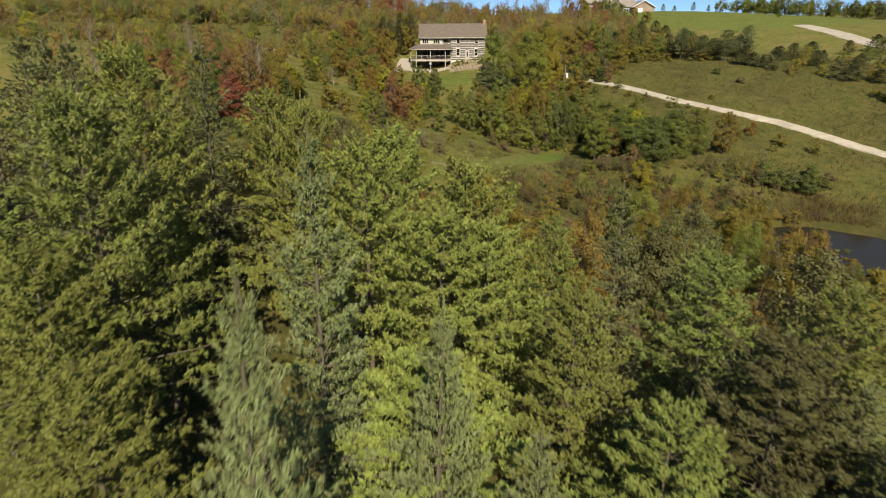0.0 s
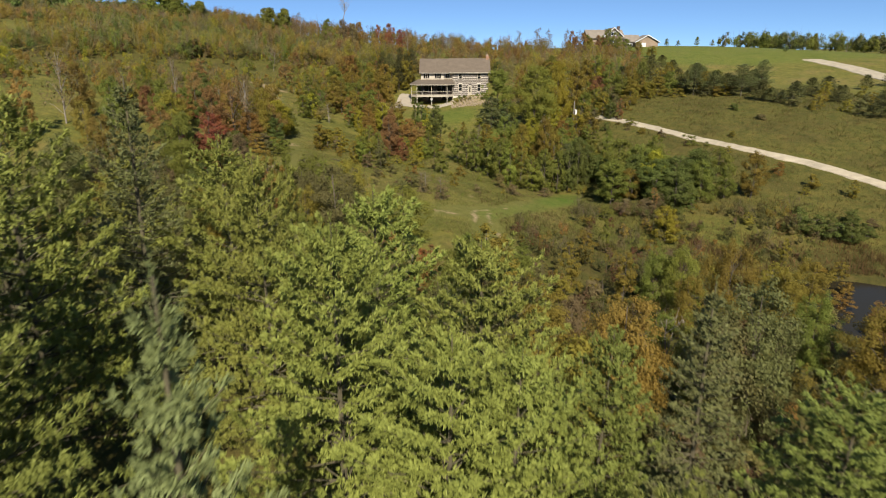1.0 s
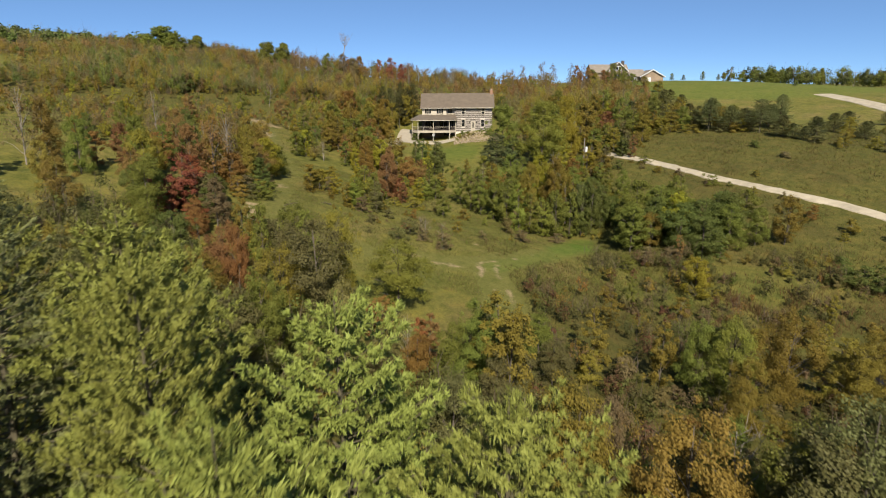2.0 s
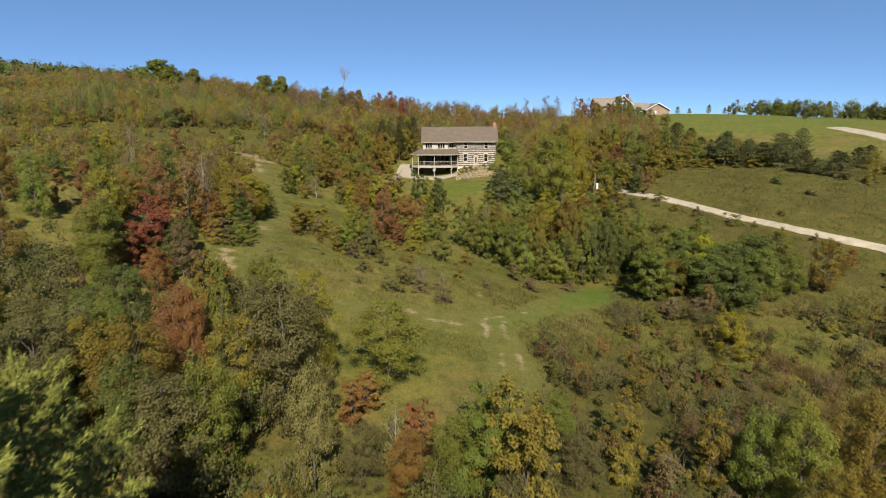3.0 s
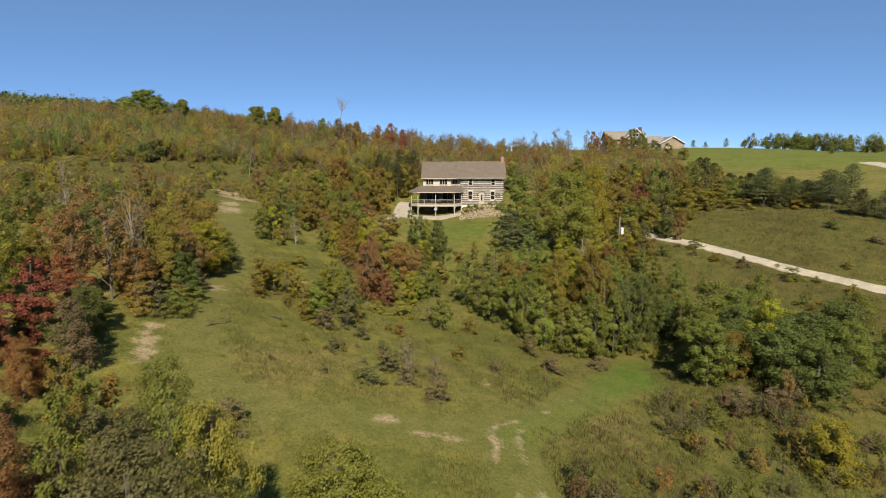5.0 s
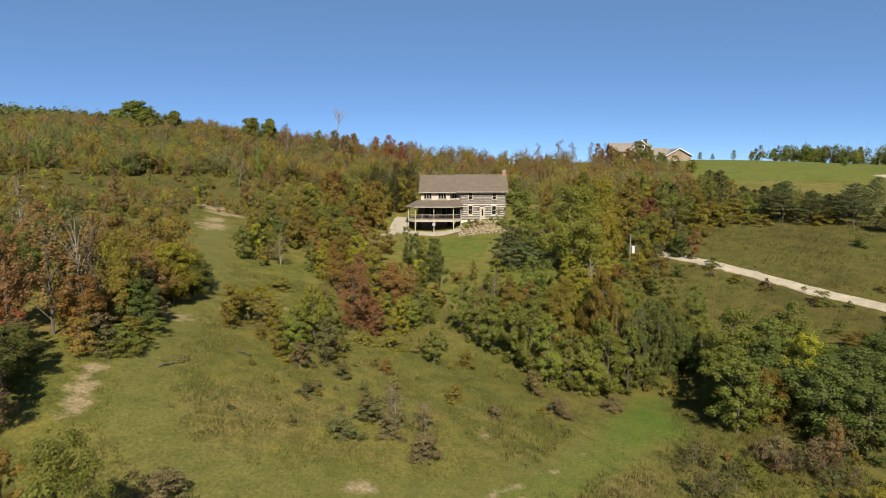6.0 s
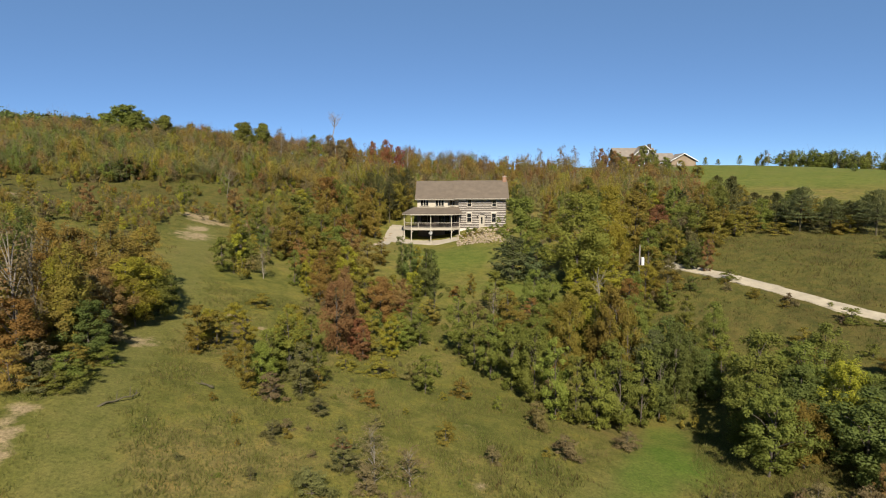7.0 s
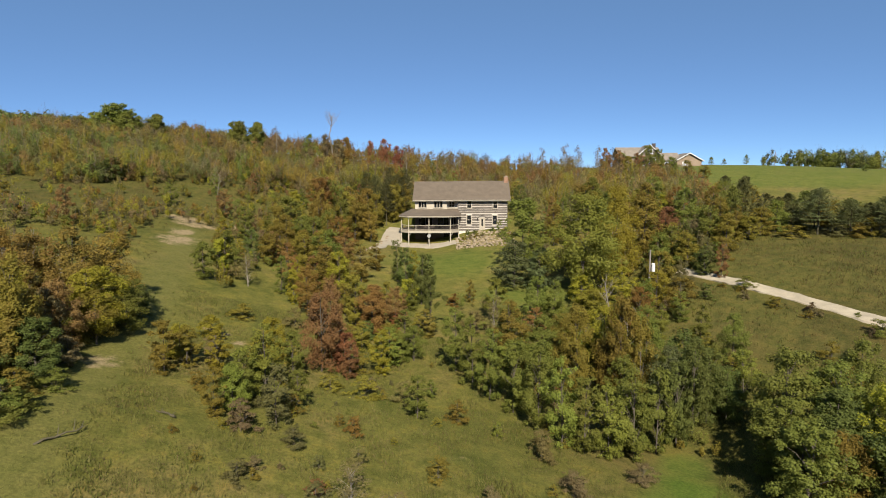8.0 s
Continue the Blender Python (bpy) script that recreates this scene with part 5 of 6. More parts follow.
    # roof: two lengths, the one over the logs a little higher
    for x0, x1, lift in ((-8.72, -1.35, 0.0), (-1.35, 9.02, 0.07)):
        for ya, yb in ((-0.55, 4.6), (9.75, 4.6)):
            bm = bmesh.new()
            c = [(x0, ya, 5.50 + lift), (x1, ya, 5.50 + lift), (x1, yb, 8.86 + lift), (x0, yb, 8.86 + lift)]
            slab(bm, c if ya < yb else c[::-1], 0.16)
            part("roof", bm, ROOFING, house)
        bm = bmesh.new()
        box(bm, x0 + 0.02, x1 - 0.02, -0.62, -0.555, 5.26 + lift, 5.47 + lift)
        part("fascia", bm, TRIM, house, "cream eaves board")
        bm = bmesh.new()
        tube(bm, (x0 + 0.05, -0.69, 5.42 + lift), (x1 - 0.05, -0.69, 5.42 + lift), 0.065, 0.065, 8)
        part("gutter", bm, TRIM, house)
    bm = bmesh.new()
    box(bm, W0, L1, -0.5, 0.74, 5.40, 5.44)
    part("soffit", bm, TRIM, house)
    chimney = None
    bm = bmesh.new()
    box(bm, 8.08, 8.80, 4.1, 4.9, 8.0, 9.62)
    chimney = part("chimney", bm, BRICK, house, "orange brick chimney at the gable end")
    bm = bmesh.new()
    box(bm, 8.02, 8.86, 4.04, 4.96, 9.62, 9.74)
    part("cap", bm, CONCRETE, chimney)
    bm = bmesh.new()
    tube(bm, (8.44, 4.5, 9.74), (8.44, 4.5, 9.98), 0.13, 0.11, 8)
    part("flue", bm, BRICK, chimney)
    # front door with its glass, lintel and lamps
    x0, x1, z0, z1 = door
    bm = bmesh.new()
    pierced(bm, x0, x1, z0, z1, 0.10, 0.16, [(x0 + 0.24, x1 - 0.24, z0 + 0.75, z1 - 0.28)])
    leaf = part("front_door", bm, TRIM, house, "cream front door with a tall dark pane")
    bm = bmesh.new()
    box(bm, x0 + 0.24, x1 - 0.24, 0.12, 0.14, z0 + 0.75, z1 - 0.28)
    part("pane", bm, GLASS, leaf)
    bm = bmesh.new()
    tube(bm, (x1 - 0.10, 0.10, z0 + 1.0), (x1 - 0.10, 0.03, z0 + 1.0), 0.03, 0.035, 8)
    part("door_knob", bm, IRON, leaf)
    bm = bmesh.new()
    box(bm, x0 - 0.14, x0, -0.03, 0.14, z0, z1 + 0.02)
    box(bm, x1, x1 + 0.14, -0.03, 0.14, z0, z1 + 0.02)
    part("door_frame", bm, TRIM, house)
    bm = bmesh.new()
    for k in range(7):
        a0, a1 = math.pi * k / 7, math.pi * (k + 1) / 7
        tube(bm, (3.91 - 0.62 * math.cos(a0), -0.02, z1 + 0.05 + 0.22 * math.sin(a0)), (3.91 - 0.62 * math.cos(a1), -0.02, z1 + 0.05 + 0.22 * math.sin(a1)), 0.05, 0.05, 6)
    part("door_arch", bm, DARKWOOD, house)
    for x in (3.05, 4.78):
        bm = bmesh.new()
        tube(bm, (x, -0.10, 1.85), (x, -0.10, 2.15), 0.07, 0.10, 6)
        tube(bm, (x, -0.10, 2.15), (x, -0.10, 2.26), 0.12, 0.02, 6)
        box(bm, x - 0.02, x + 0.02, -0.10, 0.0, 2.0, 2.05)
        part("wall_lantern", bm, IRON, house, "black unlit wall lantern")
    bm = bmesh.new()
    box(bm, 3.2, 4.62, -1.0, -0.03, -0.45, 0.0)
    box(bm, 3.0, 4.82, -1.45, -1.003, -0.6, -0.18)
    part("front_step", bm, STONE, house, "stone steps at the front door")

    # porch: deck with cut corners, rail, posts and hipped roof
    plan = [(-10.75, 0.7), (-10.75, -1.9), (-9.25, -3.6), (-1.75, -3.6), (-0.25, -1.9), (-0.25, -0.1), (-0.42, 0.7)]
    bm = bmesh.new()
    prism(bm, plan, 0.12, 0.26)
    deck = part("deck", bm, DECKING, house, "raised tan deck with cut corners")
    rim = [(x * 1.004 - 0.0, y - 0.03 if y < 0 else y) for x, y in plan]
    bm = bmesh.new()
    for (ax, ay), (bx, by) in list(zip(rim, rim[1:]))[:5]:
        d = Vector((bx - ax, by - ay, 0)).normalized()
        n = Vector((d.y, -d.x, 0))
        pts = [(ax, ay), (bx, by), (bx + n.x * -0.06, by + n.y * -0.06), (ax + n.x * -0.06, ay + n.y * -0.06)]
        prism(bm, pts, -0.14, 0.24)
    part("rim_board", bm, TRIM, deck, "cream board round the deck edge")
    eave = [(-11.05, 0.7), (-11.05, -2.1), (-9.4, -4.05), (-1.6, -4.05), (0.1, -2.1), (0.1, -0.15)]
    top = [(-8.9, 0.72), (-8.9, 0.72), (-8.4, 0.3), (-2.3, 0.3), (-1.9, 0.55), (-0.5, 0.55)]
    ze, zt = 2.92, 3.95
    bm = bmesh.new()
    for i in range(5):
        quad = [(*eave[i], ze), (*eave[i + 1], ze), (*top[i + 1], zt), (*top[i], zt)]
        if i == 0:
            quad = quad[:3]
        slab(bm, quad, 0.10)
    porch_roof = part("porch_roof", bm, ROOFING, house, "low hipped shingle roof over the porch")
    bm = bmesh.new()
    for (ax, ay), (bx, by) in zip(eave, eave[1:]):
        d = Vector((bx - ax, by - ay, 0)).normalized()
        prism(bm, [(ax, ay), (bx, by), (bx - d.y * 0.05, by + d.x * 0.05), (ax - d.y * 0.05, ay + d.x * 0.05)], ze - 0.26, ze - 0.105)
    part("eaves_board", bm, TRIM, porch_roof)
    bm = bmesh.new()
    prism(bm, [(x * 0.995, y) for x, y in eave[:5]] + [(-0.42, 0.7)], ze - 0.31, ze - 0.265)
    part("porch_ceiling", bm, DARKWOOD, house)
    posts = [(-10.65, -1.85), (-9.2, -3.5), (-5.6, -3.5), (-1.8, -3.5), (-0.35, -1.85), (-7.9, -3.5)]
    for i, (x, y) in enumerate(posts):
        bm = bmesh.new()
        r = 0.065 if i < 5 else 0.05
        box(bm, x - r, x + r, y - r, y + r, 0.26, 2.62 if i < 5 else 1.22)
        box(bm, x - r - 0.04, x + r + 0.04, y - r - 0.04, y + r + 0.04, 0.26, 0.40)
        part("porch_post", bm, TRIM, house)
        if i < 5:
            bm = bmesh.new()
            box(bm, x - 0.085, x + 0.085, y - 0.085, y + 0.085, gz(HX + x, HY + y) - HZ - 0.2, 0.12)
            box(bm, x - 0.12, x + 0.12, y - 0.12, y + 0.12, gz(HX + x, HY + y) - HZ - 0.25, gz(HX + x, HY + y) - HZ + 0.25)
            part("deck_post", bm, TRIM, house)
    loop = [(-10.65, 0.65), (-10.65, -1.85), (-9.2, -3.5), (-7.9, -3.5), (-5.6, -3.5), (-3.7, -3.5), (-1.8, -3.5), (-0.35, -1.85), (-0.35, -0.2)]
    for a, b in zip(loop, loop[1:]):
        bm = bmesh.new()
        va, vb = Vector((*a, 0)), Vector((*b, 0))
        for z, r in ((1.20, 0.05), (0.42, 0.035)):
            tube(bm, va + Vector((0, 0, z)), vb + Vector((0, 0, z)), r, r, 6)
        rail = part("railing", bm, TRIM, house)
        n = int((vb - va).length / 0.16)
        bm = bmesh.new()
        for k in range(1, n):
            p = va.lerp(vb, k / n)
            box(bm, p.x - 0.018, p.x + 0.018, p.y - 0.018, p.y + 0.018, 0.44, 1.18)
        # the shade of the gaps is put into the balusters' colour
        part("balusters", bm, SHADED_BROWN, rail, "thin upright rails coloured dark like the shade between them")
    # braces and dark slatted skirt below the deck
    for x in (-9.2, -5.6, -1.8):
        bm = bmesh.new()
        tube(bm, (x, -3.45, -0.7), (x + 0.6, -3.45, 0.1), 0.05, 0.05, 5)
        part("brace", bm, TRIM, house)
    return house


build_house()


def wicker_chair(x, y, z, turn):
    ch = base("porch_chair", x, y, z, "dark rounded wicker chair on the porch deck", "chair", "porch chairs", turn=turn)
    bm = bmesh.new()
    prism(bm, [(0.34 * math.cos(k * math.tau / 12), 0.34 * math.sin(k * math.tau / 12)) for k in range(12)], 0.34, 0.46)
    part("seat", bm, DARKWOOD, ch)
    bm = bmesh.new()
    for k in range(8):
        a0, a1 = math.pi * k / 8, math.pi * (k + 1) / 8
        p = [(r * math.cos(a), r * math.sin(a)) for r, a in ((0.40, a0), (0.40, a1), (0.35, a1), (0.35, a0))]
        prism(bm, p, 0.40, 0.62 + 0.3 * math.sin((a0 + a1) / 2))
    part("backrest", bm, DARKWOOD, ch)
    for a in (45, 135, 225, 315):
        bm = bmesh.new()
        tube(bm, (0.26 * math.cos(radians(a)), 0.26 * math.sin(radians(a)), 0), (0.24 * math.cos(radians(a)), 0.24 * math.sin(radians(a)), 0.34), 0.025, 0.03, 6)
        part("leg", bm, DARKWOOD, ch)


wicker_chair(HX - 6.2, HY - 2.6, HZ + 0.26, 0)
wicker_chair(HX - 5.0, HY - 2.5, HZ + 0.26, 12)

dish = base("satellite_dish", HX - 5.6, HY - 3.66, HZ - 0.62, "small white satellite dish fixed to a deck post", "dish")
bm = bmesh.new()
rim_v = [bm.verts.new((0.33 * math.cos(k * math.tau / 16), -0.24 + 0.05 * math.sin(k * math.tau / 16), 0.33 * math.sin(k * math.tau / 16))) for k in range(16)]
mid_v = [bm.verts.new((0.18 * math.cos(k * math.tau / 16), -0.16, 0.18 * math.sin(k * math.tau / 16))) for k in range(16)]
hub = bm.verts.new((0, -0.13, 0))
for k in range(16):
    j = (k + 1) % 16
    bm.faces.new((rim_v[k], rim_v[j], mid_v[j], mid_v[k]))
    bm.faces.new((mid_v[k], mid_v[j], hub))
bmesh.ops.solidify(bm, geom=bm.faces[:], thickness=0.015)
part("reflector", bm, WHITE, dish)
bm = bmesh.new()
tube(bm, (0, 0.05, -0.1), (0, -0.13, 0), 0.03, 0.03, 6)
tube(bm, (0, -0.2, -0.30), (0, -0.52, -0.05), 0.012, 0.012, 5)
part("arm", bm, IRON, dish)

ribbon("apron", [(-9.4, 159.9), (-9.7, 162.5), (-10.0, 165.5), (-9.8, 168.5)], 2.6, CONCRETE, "pale concrete apron beside the deck", lift=0.09, step=0.8, category="pavement")
# patio and path along the foot of the house
ribbon("pavement", [(-12.3, 154.5), (-11.3, 158.0), (-11.0, 161.0), (-11.3, 164.5), (-10.6, 168.0)], 1.4, CONCRETE, "pale concrete walk climbing beside the deck", lift=0.07, step=0.8, category="pavement")
ribbon("patio", [(-11.2, 160.6), (-8.0, 161.3), (-4.0, 161.4), (-0.5, 161.0), (2.0, 161.2)], 2.2, CONCRETE, "narrow pale concrete patio along the deck foot", lift=0.06, step=0.8, category="pavement")


def rock_mesh(seed):
    bm = bmesh.new()
    bmesh.ops.create_icosphere(bm, subdivisions=2, radius=0.5)
    rng = random.Random(seed)
    o = Vector((rng.uniform(0, 50), rng.uniform(0, 50), 0))
    for v in bm.verts:
        v.co *= 0.8 + 0.5 * noise.noise(v.co * 2.2 + o)
        v.co.z *= 0.6
        v.co.x = max(-0.42, min(0.40, v.co.x))
        v.co.y = max(-0.38, min(0.44, v.co.y))
    return from_bm("rock", bm)


ROCKS = [rock_mesh(s) for s in range(6)]
for r in ROCKS:
    r.materials.append(STONE)


def rock(x, y, size, label="rough tan field stone in the rock garden", group="rock garden stones"):
    ob = new("rock", ROCKS[plants.randrange(6)])
    ob.matrix_basis = pose(x, y, gz(x, y) + 0.12 * size, plants.uniform(-12, 12), plants.uniform(-12, 12), plants.uniform(0, 360)) @ Matrix.Diagonal((size, size * plants.uniform(0.7, 1.2), size * plants.uniform(0.7, 1.1), 1))
    return tagged(ob, label, "rock", group)


for row in range(11):
    for k in range(24):
        s = k / 23
        x = 1.6 + s * 9.8 + plants.uniform(-0.25, 0.25)
        y = 156.4 + row * 0.62 - 1.6 * s * (1 - row / 11) + plants.uniform(-0.2, 0.2)
        if plants.random() < 0.92:
            rock(x, y, plants.uniform(0.32, 0.72))
for k in range(16):
    rock(-13.2 + 0.16 * k + plants.uniform(-0.3, 0.3), 152.5 + 0.75 * k + plants.uniform(-0.3, 0.3), plants.uniform(0.4, 0.9), "pale field stone edging the curved path", "path edging stones")
for x, y, h, w, c in ((3.7, 163.3, 1.1, 1.3, "dark"), (4.9, 163.2, 0.8, 1.2, "dark"), (8.1, 163.3, 0.9, 1.2, "dark"), (9.1, 163.3, 1.1, 1.3, "dark"), (10.5, 163.2, 0.9, 1.4, "olive"),
                      (3.0, 161.2, 0.8, 1.4, "olive"), (4.1, 161.0, 0.9, 1.5, "brown"), (5.2, 160.9, 0.9, 1.5, "olive"), (6.2, 160.8, 0.8, 1.4, "brown"), (9.6, 160.2, 1.2, 1.8, "dark"), (10.8, 159.0, 1.4, 2.0, "olive")):
    plant("shrub", c, x, y, h, w, "shrubs along the house front")


# ---- the house on the far hill ----
def build_far_house():
    fx, fy = 80.0, 297.0
    fz = gz(fx, fy) - 0.3
    tan = plain("tan_stone_wall", (0.222, 0.167, 0.118), 0.9, 0.5, 0.2, 0.5, fine=4.0)
    shingle = plain("tan_shingle", (0.185, 0.159, 0.130), 0.95, 0.6, 0.15, 0.5, fine=6.0)
    h = base("house", fx, fy, fz, "sprawling tan stone house with cream gables on the hilltop", "house")
    for name, (x0, x1, y0, y1, z1) in {"main_wall": (-14.5, 1.5, 2.0, 12.0, 4.6), "gable_wall": (-7.5, 0.0, -1.0, 2.0, 5.0), "wing_wall": (1.5, 8.5, 0.0, 9.0, 2.9), "garage_wall": (6.2, 15.8, -3.0, 7.0, 2.7)}.items():
        bm = bmesh.new()
        box(bm, x0, x1, y0, y1, -1.5, z1)
        part(name, bm, tan, h)
    for x0, x1, y0, y1, ze, zr in ((-15.2, 2.0, 1.2, 12.8, 4.5, 8.2), (1.5, 9.0, -0.6, 9.6, 2.8, 5.9)):
        for ya in (y0, y1):
            yb = (y0 + y1) / 2
            bm = bmesh.new()
            c = [(x0, ya, ze), (x1, ya, ze), (x1, yb, zr), (x0, yb, zr)]
            slab(bm, c if ya < yb else c[::-1], 0.25)
            part("roof", bm, shingle, h)
    for x0, x1, y0, y1, ze, zr in ((-8.2, 0.7, -1.6, 8.0, 5.0, 8.9), (5.4, 16.6, -3.6, 7.4, 2.5, 5.6)):
        xm = (x0 + x1) / 2
        for xa in (x0, x1):
            bm = bmesh.new()
            c = [(xa, y0, ze), (xm, y0, zr), (xm, y1, zr), (xa, y1, ze)]
            slab(bm, c[::-1] if xa > xm else c, 0.25)
            part("roof", bm, shingle, h)
            bm = bmesh.new()
            s = 1 if xa < xm else -1
            a = [(xa, y0 - 0.08, ze - 0.3), (xm, y0 - 0.08, zr - 0.3), (xm, y0 - 0.08, zr + 0.05), (xa, y0 - 0.08, ze + 0.05)]
            fr = [bm.verts.new(p) for p in a]
            bk = [bm.verts.new((p[0], p[1] + 0.07, p[2])) for p in a]
            bm.faces.new(fr)
            bm.faces.new(bk[::-1])
            for i in range(4):
                bm.faces.new((fr[i], bk[i], bk[(i + 1) % 4], fr[(i + 1) % 4]))
            part("barge_board", bm, WHITE, h, "white board along the gable edge")
        bm = bmesh.new()
        g = [(x0 + 0.7, y0 + 0.65, ze), (x1 - 0.7, y0 + 0.65, ze), (xm, y0 + 0.65, zr - 0.45)]
        fr = [bm.verts.new(p) for p in g]
        bk = [bm.verts.new((p[0], p[1] + 0.3, p[2])) for p in g]
        bm.faces.new(fr)
        bm.faces.new(bk[::-1])
        for i in range(3):
            bm.faces.new((fr[i], bk[i], bk[(i + 1) % 3], fr[(i + 1) % 3]))
        part("gable", bm, tan if x0 > 0 else LOG, h)
    for x0, x1, z0, z1, y in ((-5.2, -2.4, 5.3, 7.0, -1.0), (-6.4, -1.2, 0.8, 3.8, -1.04), (2.6, 5.2, 0.6, 2.2, 0.0)):
        bm = bmesh.new()
        pierced(bm, x0, x1, z0, z1, y - 0.10, y - 0.01, [(x0 + 0.2, (x0 + x1) / 2 - 0.1, z0 + 0.2, z1 - 0.2), ((x0 + x1) / 2 + 0.1, x1 - 0.2, z0 + 0.2, z1 - 0.2)])
        w = part("window", bm, WHITE, h)
        for a, b in ((x0 + 0.2, (x0 + x1) / 2 - 0.1), ((x0 + x1) / 2 + 0.1, x1 - 0.2)):
            bm = bmesh.new()
            box(bm, a, b, y - 0.06, y - 0.03, z0 + 0.2, z1 - 0.2)
            part("pane", bm, GLASS, w)
    bm = bmesh.new()
    pierced(bm, 8.4, 10.4, -0.4, 2.2, -3.08, -3.0, [])
    part("garage_door", bm, WHITE, h, "pale garage door")
    bm = bmesh.new()
    box(bm, -0.6, 0.6, 5.6, 6.8, 5.5, 9.7)
    part("chimney", bm, DARKWOOD, h, "dark chimney stack")


build_far_house()


# ---- poles, dead trees, pond, fence posts ----
def utility_pole(x, y, h, box_on=False):
    z = gz(x, y)
    p = base("utility_pole", x, y, z - 0.3, "weathered grey wooden utility pole" + (" with a white transformer can" if box_on else " on the far hill"), "pole")
    bm = bmesh.new()
    tube(bm, (0, 0, 0), (0, 0, h + 0.3), 0.12, 0.08, 10)
    part("post", bm, POLE, p)
    if box_on:
        bm = bmesh.new()
        tube(bm, (0.36, -0.1, h - 2.2), (0.36, -0.1, h - 1.3), 0.21, 0.21, 12)
        tube(bm, (0.36, -0.1, h - 1.3), (0.36, -0.1, h - 1.2), 0.22, 0.10, 12)
        can = part("transformer", bm, WHITE, p, "white transformer can")
        bm = bmesh.new()
        tube(bm, (0.36, -0.1, h - 1.2), (0.36, -0.1, h - 0.95), 0.05, 0.03, 6)
        part("bushing", bm, IRON, can)
        bm = bmesh.new()
        box(bm, 0.08, 0.22, -0.16, -0.04, h - 2.2, h - 1.4)
        part("bracket", bm, IRON, p)
    else:
        bm = bmesh.new()
        box(bm, -1.0, 1.0, -0.06, 0.06, h - 0.8, h - 0.65)
        part("crossarm", bm, POLE, p)


utility_pole(24.4, 125.0, 19.75 - gz(24.4, 125.0), True)
for x, y, h in ((173, 330, 8.0), (140, 326, 6.5), (205, 332, 8.5)):
    utility_pole(x, y, h)


def dead_tree(x, y, h, seed, label, forks=9, spread=0.28, thick=1.0, low=0.35):
    rng = random.Random(seed)
    t = base("dead_tree", x, y, gz(x, y) - 0.2, label, "tree")
    bm = bmesh.new()
    pts = [Vector((0, 0, 0))]
    for k in range(5):
        pts.append(pts[-1] + Vector((rng.uniform(-0.05, 0.05) * h, rng.uniform(-0.05, 0.05) * h, h / 5)))
    for k, (a, b) in enumerate(zip(pts, pts[1:])):
        tube(bm, a, b, thick * (0.011 * h * (1 - k / 6) + 0.012), thick * (0.011 * h * (1 - (k + 1) / 6) + 0.01), 6)
    part("trunk", bm, PALE_BARK, t)
    for k in range(forks):
        bm = bmesh.new()
        s = rng.uniform(low, 0.95)
        i = min(4, int(s * 5))
        a = pts[i].lerp(pts[i + 1], s * 5 - i)
        g = rng.uniform(0, math.tau)
        ln = spread * h * (1.2 - s) * rng.uniform(0.7, 1.3)
        b = a + Vector((math.cos(g) * ln, math.sin(g) * ln, ln * rng.uniform(0.7, 1.5)))
        tube(bm, a, b, thick * (0.006 * h * (1.1 - s) + 0.008), 0.008 * thick, 5)
        for q in range(3):
            c = a.lerp(b, rng.uniform(0.4, 0.9))
            e = c + Vector((rng.uniform(-1, 1), rng.uniform(-1, 1), rng.uniform(0.3, 1.2))) * ln * 0.4
            tube(bm, c, e, 0.014, 0.006, 4)
        part("limb", bm, PALE_BARK, t)


dead_tree(-32.2, 221.0, 45.0 - gz(-32.2, 221.0), 4, "tall pale dead tree standing above the ridge woods", 24, 0.42, 1.6, 0.78)
plant("bare", "brown", -0.6, 80.5, 2.3, 2.4, "half-bare bushes in the meadow")
plant("bare", "brown", -3.0, 83.0, 2.0, 2.4, "half-bare bushes in the meadow")
dead_tree(26.6, 101.2, 3.2, 9, "thin pale dead tree among the leafy ones", 7, 0.2, 0.7)
dead_tree(17.1, 106.2, 6.4, 14, "forked dead tree with bare brown twigs", 12, 0.34, 0.9, 0.5)
dead_tree(-43.0, 166.5, 5.4, 17, "pale dead tree with broken branches on the hillside", 9, 0.5, 0.9, 0.3)
dead_tree(-23.9, 148.7, 5.2, 18, "slender pale birch stem standing leafless in the scrub", 7, 0.3, 0.8, 0.4)
dead_tree(12.5, 40.0, 5.0, 11, "leafless shrub of pale twigs in the brush", 14, 0.45)
dead_tree(18.0, 118.0, 6.0, 12, "thin pale dead tree beside the drive", 10, 0.3)


def fallen_branch(x, y, length, turn, seed, label):
    """A dead limb lying in the grass, with a few broken side twigs."""
    rng = random.Random(seed)
    t = base("fallen_branch", x, y, gz(x, y) + 0.04, label, "branch", turn=turn)
    bm = bmesh.new()
    pts = [Vector((-length / 2 + length * k / 5, rng.uniform(-0.06, 0.06) * length, 0.05 + rng.uniform(0, 0.08) * length * (k > 0))) for k in range(6)]
    for k, (a, b) in enumerate(zip(pts, pts[1:])):
        tube(bm, a, b, 0.075 - 0.010 * k, 0.068 - 0.011 * k, 6)
    part("limb", bm, TWIG, t)
    for k in range(5):
        bm = bmesh.new()
        a = pts[1 + k % 5].lerp(pts[k % 5], rng.uniform(0, 1))
        tube(bm, a, a + Vector((rng.uniform(0.1, 0.4), rng.choice((-1, 1)) * rng.uniform(0.2, 0.5), rng.uniform(0.1, 0.5))) * length * 0.4, 0.035, 0.012, 5)
        part("twig", bm, TWIG, t)


fallen_branch(-17.5, 83.0, 2.4, 55, 3, "dark fallen branch lying in the mown grass")
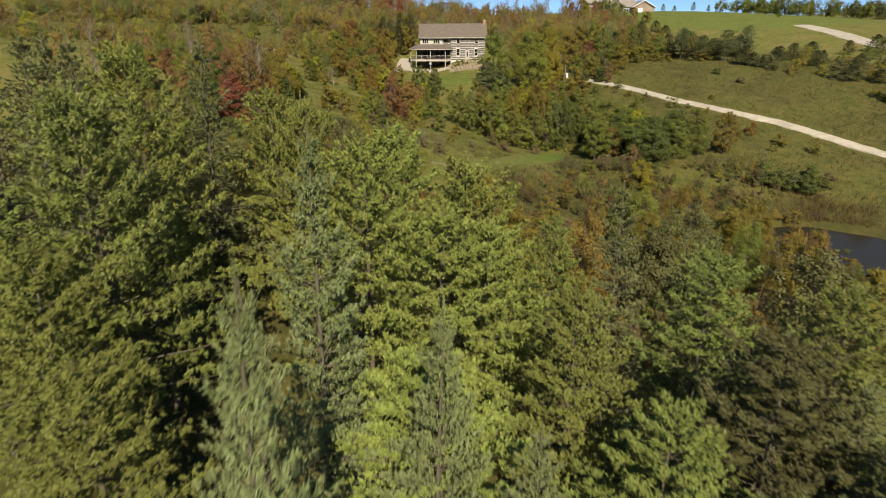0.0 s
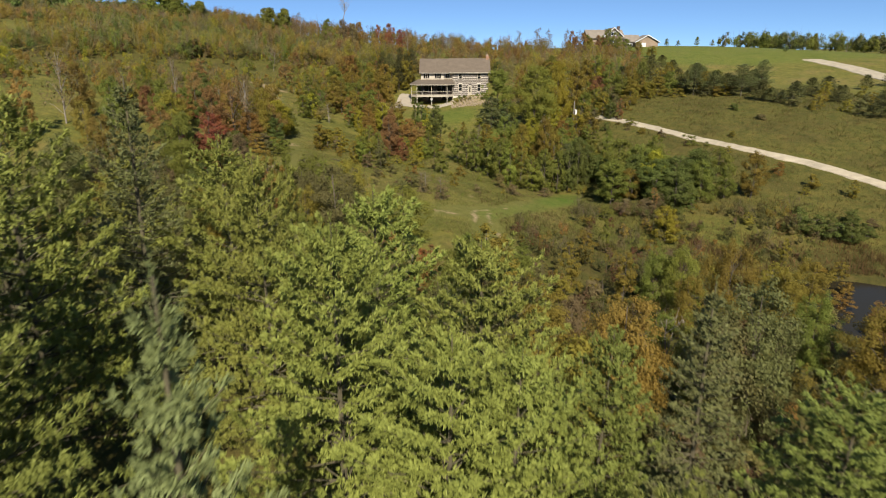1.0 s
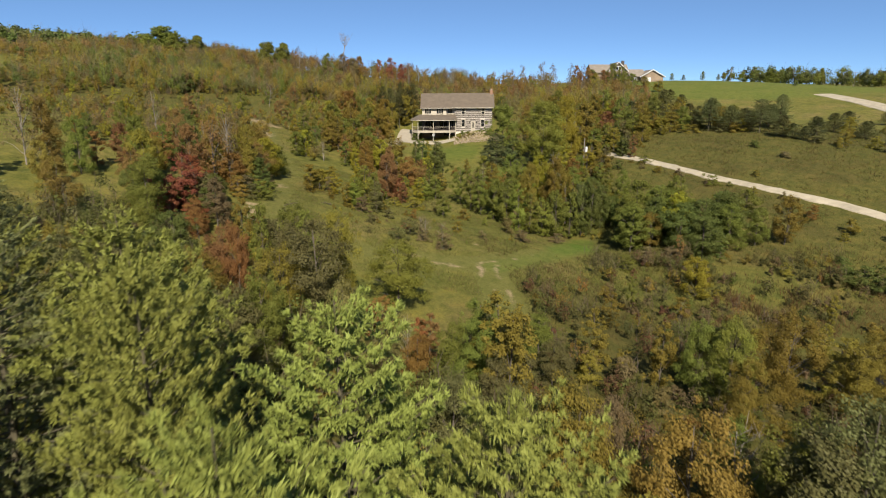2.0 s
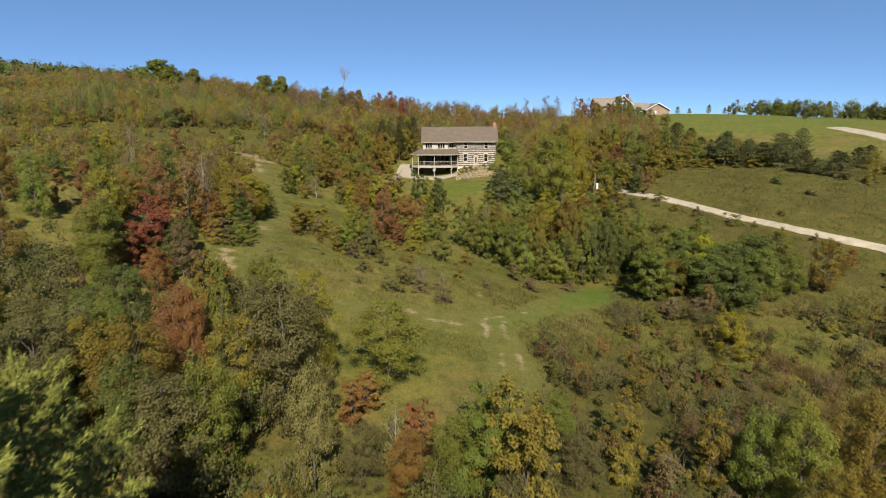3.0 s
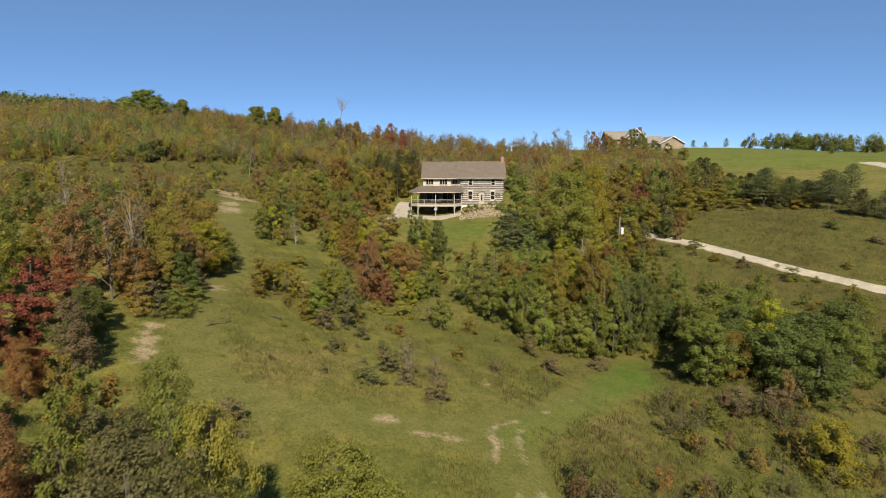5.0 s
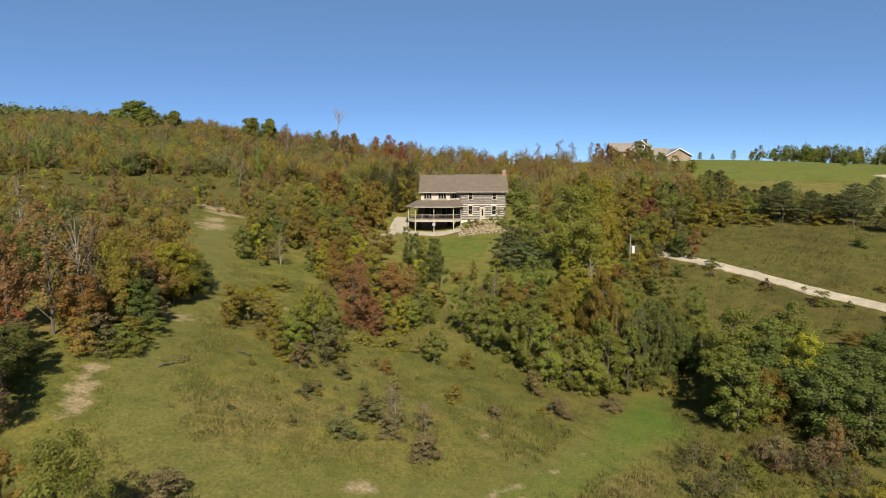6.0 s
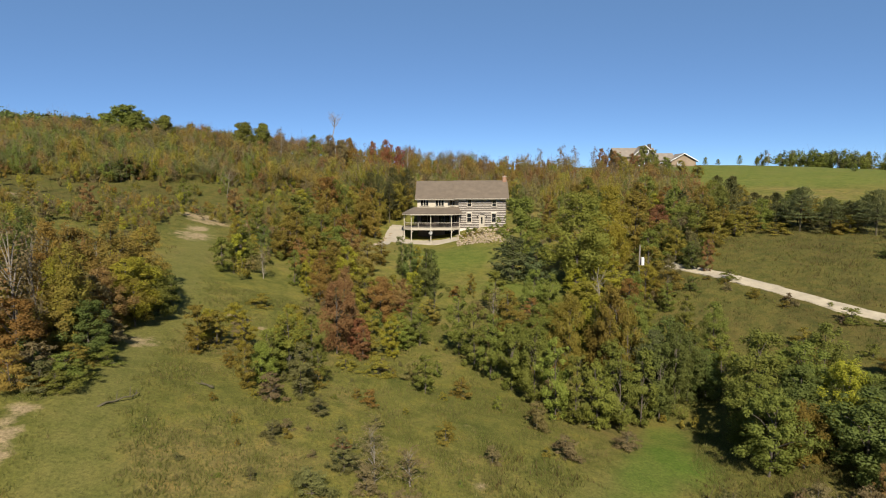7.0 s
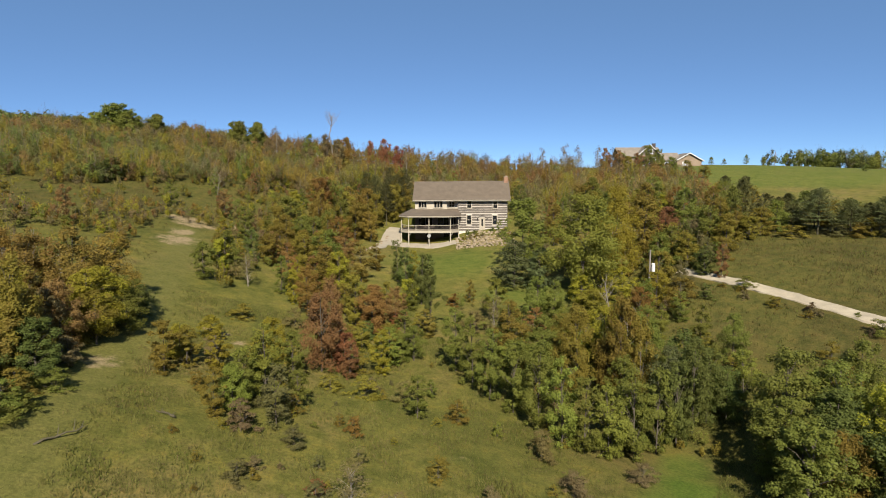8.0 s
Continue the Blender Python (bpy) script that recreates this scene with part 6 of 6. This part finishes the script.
fallen_branch(-14.6, 87.8, 1.6, 150, 4, "dark broken branch lying among meadow weeds")


def water_material():
    m, n, l, p = nodes_of("pond_water")
    p.inputs["Base Color"].default_value = (0.020, 0.017, 0.010, 1)
    p.inputs["Roughness"].default_value = 0.10
    p.inputs["Specular IOR Level"].default_value = 0.04
    b = n.new("ShaderNodeBump")
    b.inputs["Strength"].default_value, b.inputs["Distance"].default_value = 0.15, 0.03
    l.new(noise_node(n, l, 2.5).outputs[0], b.inputs["Height"])
    l.new(b.outputs[0], p.inputs["Normal"])
    return m


bm = bmesh.new()
ring = []
for k in range(40):
    a = k * math.tau / 40
    r = 1 + 0.12 * math.sin(3 * a + 1) + 0.07 * math.sin(5 * a)
    ring.append(bm.verts.new((POND[0] + POND[2] * r * math.cos(a), POND[1] + POND[3] * r * math.sin(a), POND[4])))
bm.faces.new(ring)
pond = new("pond", from_bm("pond", bm))
pond.data.materials.append(water_material())
tagged(pond, "small dark still pond in the low meadow", "water", kind="structure")


# ---- grass ----
def grass(name, seed, count, region, label, colours, tall, keep):
    rng = np.random.default_rng(seed)
    x, y = rng.uniform(*region[:2], count), rng.uniform(*region[2:], count)
    for cx, cy, rx, ry in BARE:
        x, y = x[np.hypot((x - cx) / rx, (y - cy) / ry) > 0.75], y[np.hypot((x - cx) / rx, (y - cy) / ry) > 0.75]
    off = line_distance(x, y, EARTH) > 0.75
    x, y = x[off], y[off]
    count = len(x)
    ok = keep(x, y) & (rng.uniform(0, 1, count) < 0.35 + 0.65 * (0.5 + 0.5 * np.sin(x * 0.31 + 1.7 * np.sin(y * 0.23))))
    x, y = x[ok], y[ok]
    n = len(x)
    z = ground_z(x, y)
    drift = 0.6 + 0.5 * np.sin(x * 0.55 + np.sin(y * 0.3) * 2) * np.sin(y * 0.47 + np.sin(x * 0.25) * 2)
    pick = rng.choice(len(colours), n, p=np.array([c[1] for c in colours]) / sum(c[1] for c in colours))
    tint = np.array([c[0] for c in colours])[pick] * rng.uniform(0.75, 1.2, (n, 1))
    quads, tints = [], []
    for _ in range(3):
        h = rng.uniform(*tall, n) * (0.5 + 0.6 * drift)
        a = rng.uniform(0, math.tau, n)
        w = rng.uniform(0.016, 0.036, n)
        ox, oy = rng.normal(0, 0.12, n), rng.normal(0, 0.12, n)
        lx, ly = rng.normal(0, 0.3, n) * h, rng.normal(0, 0.3, n) * h
        b = np.stack([x + ox, y + oy, z - 0.05], -1)
        u = np.stack([np.cos(a) * w, np.sin(a) * w, np.zeros(n)], -1)
        t = b + np.stack([lx, ly, h], -1)
        quads.append(np.stack([b - u, b + u, t], 1))
        tints.append(tint)
    ob = new(name, quad_mesh(name, np.concatenate(quads), np.concatenate(tints)))
    ob.data.materials.append(BLADES)
    return tagged(ob, label, "grass", kind="stuff")


def unmown(x, y):
    return ((line_distance(x, y, MOWN_LOOP) > 1.9 + 1.2 * np.sin(3.1 * x + y) * np.sin(2.7 * y)) & (line_distance(x, y, MOWN_BRANCH) > 1.8) & (line_distance(x, y, DRIVE) > 2.0) & (line_distance(x, y, GREEN_LANE) > 2.2)
            & ~((x > -16) & (x < 14) & (y > 134)) & (np.hypot((x - 11) / 9, (y - 131) / 8) > 1) & (np.hypot((x - 16.2) / 4, (y - 95) / 3.4) > 1)
            & (np.hypot((x - POND[0]) / POND[2], (y - POND[1]) / POND[3]) > 0.95))


def rng_mask(x, y):
    return 0.5 + 0.5 * np.sin(0.8 * x + 2 * np.sin(0.6 * y)) * np.sin(0.7 * y + 1.3)


STRAW = (((0.169, 0.158, 0.054), 2), ((0.151, 0.152, 0.042), 3), ((0.130, 0.144, 0.034), 2.5), ((0.169, 0.136, 0.060), 1.0))
RUSSET = (((0.115, 0.085, 0.031), 3), ((0.085, 0.068, 0.025), 2), ((0.074, 0.078, 0.021), 2.5), ((0.133, 0.100, 0.046), 0.8))
grass("meadow_grass", 31, 125000, (-27, 28, 66, 114), "short olive and straw meadow grass", STRAW, (0.10, 0.27), unmown)
grass("mown_grass", 35, 40000, (-27, 28, 66, 114), "short mown olive grass of the loop path", STRAW, (0.03, 0.10), lambda x, y: (line_distance(x, y, MOWN_LOOP) < 3.0) & (rng_mask(x, y) > 0.25))
grass("slope_grass", 32, 42000, (24, 90, 84, 160), "rough olive grass on the slope by the drive", RUSSET + STRAW[1:3], (0.15, 0.50), unmown)
grass("marsh_grass", 33, 16000, (4, 62, 40, 88), "russet reeds and grass round the pond", RUSSET, (0.2, 0.6), unmown)
REEDS = (((0.180, 0.124, 0.050), 3), ((0.140, 0.100, 0.038), 2), ((0.120, 0.104, 0.035), 1.5))
grass("reeds", 36, 15000, (24, 54, 50, 84), "tall tan reeds and dry grass beside the pond", REEDS, (0.5, 1.1), lambda x, y: unmown(x, y) & (np.hypot((x - 40) / 15, (y - 68) / 15) < 0.75 + 0.25 * np.sin(0.7 * x) * np.sin(0.6 * y)))
grass("hillside_grass", 34, 10000, (-80, -28, 84, 176), "dry rough grass between the hillside bushes", RUSSET + STRAW, (0.2, 0.6), unmown)
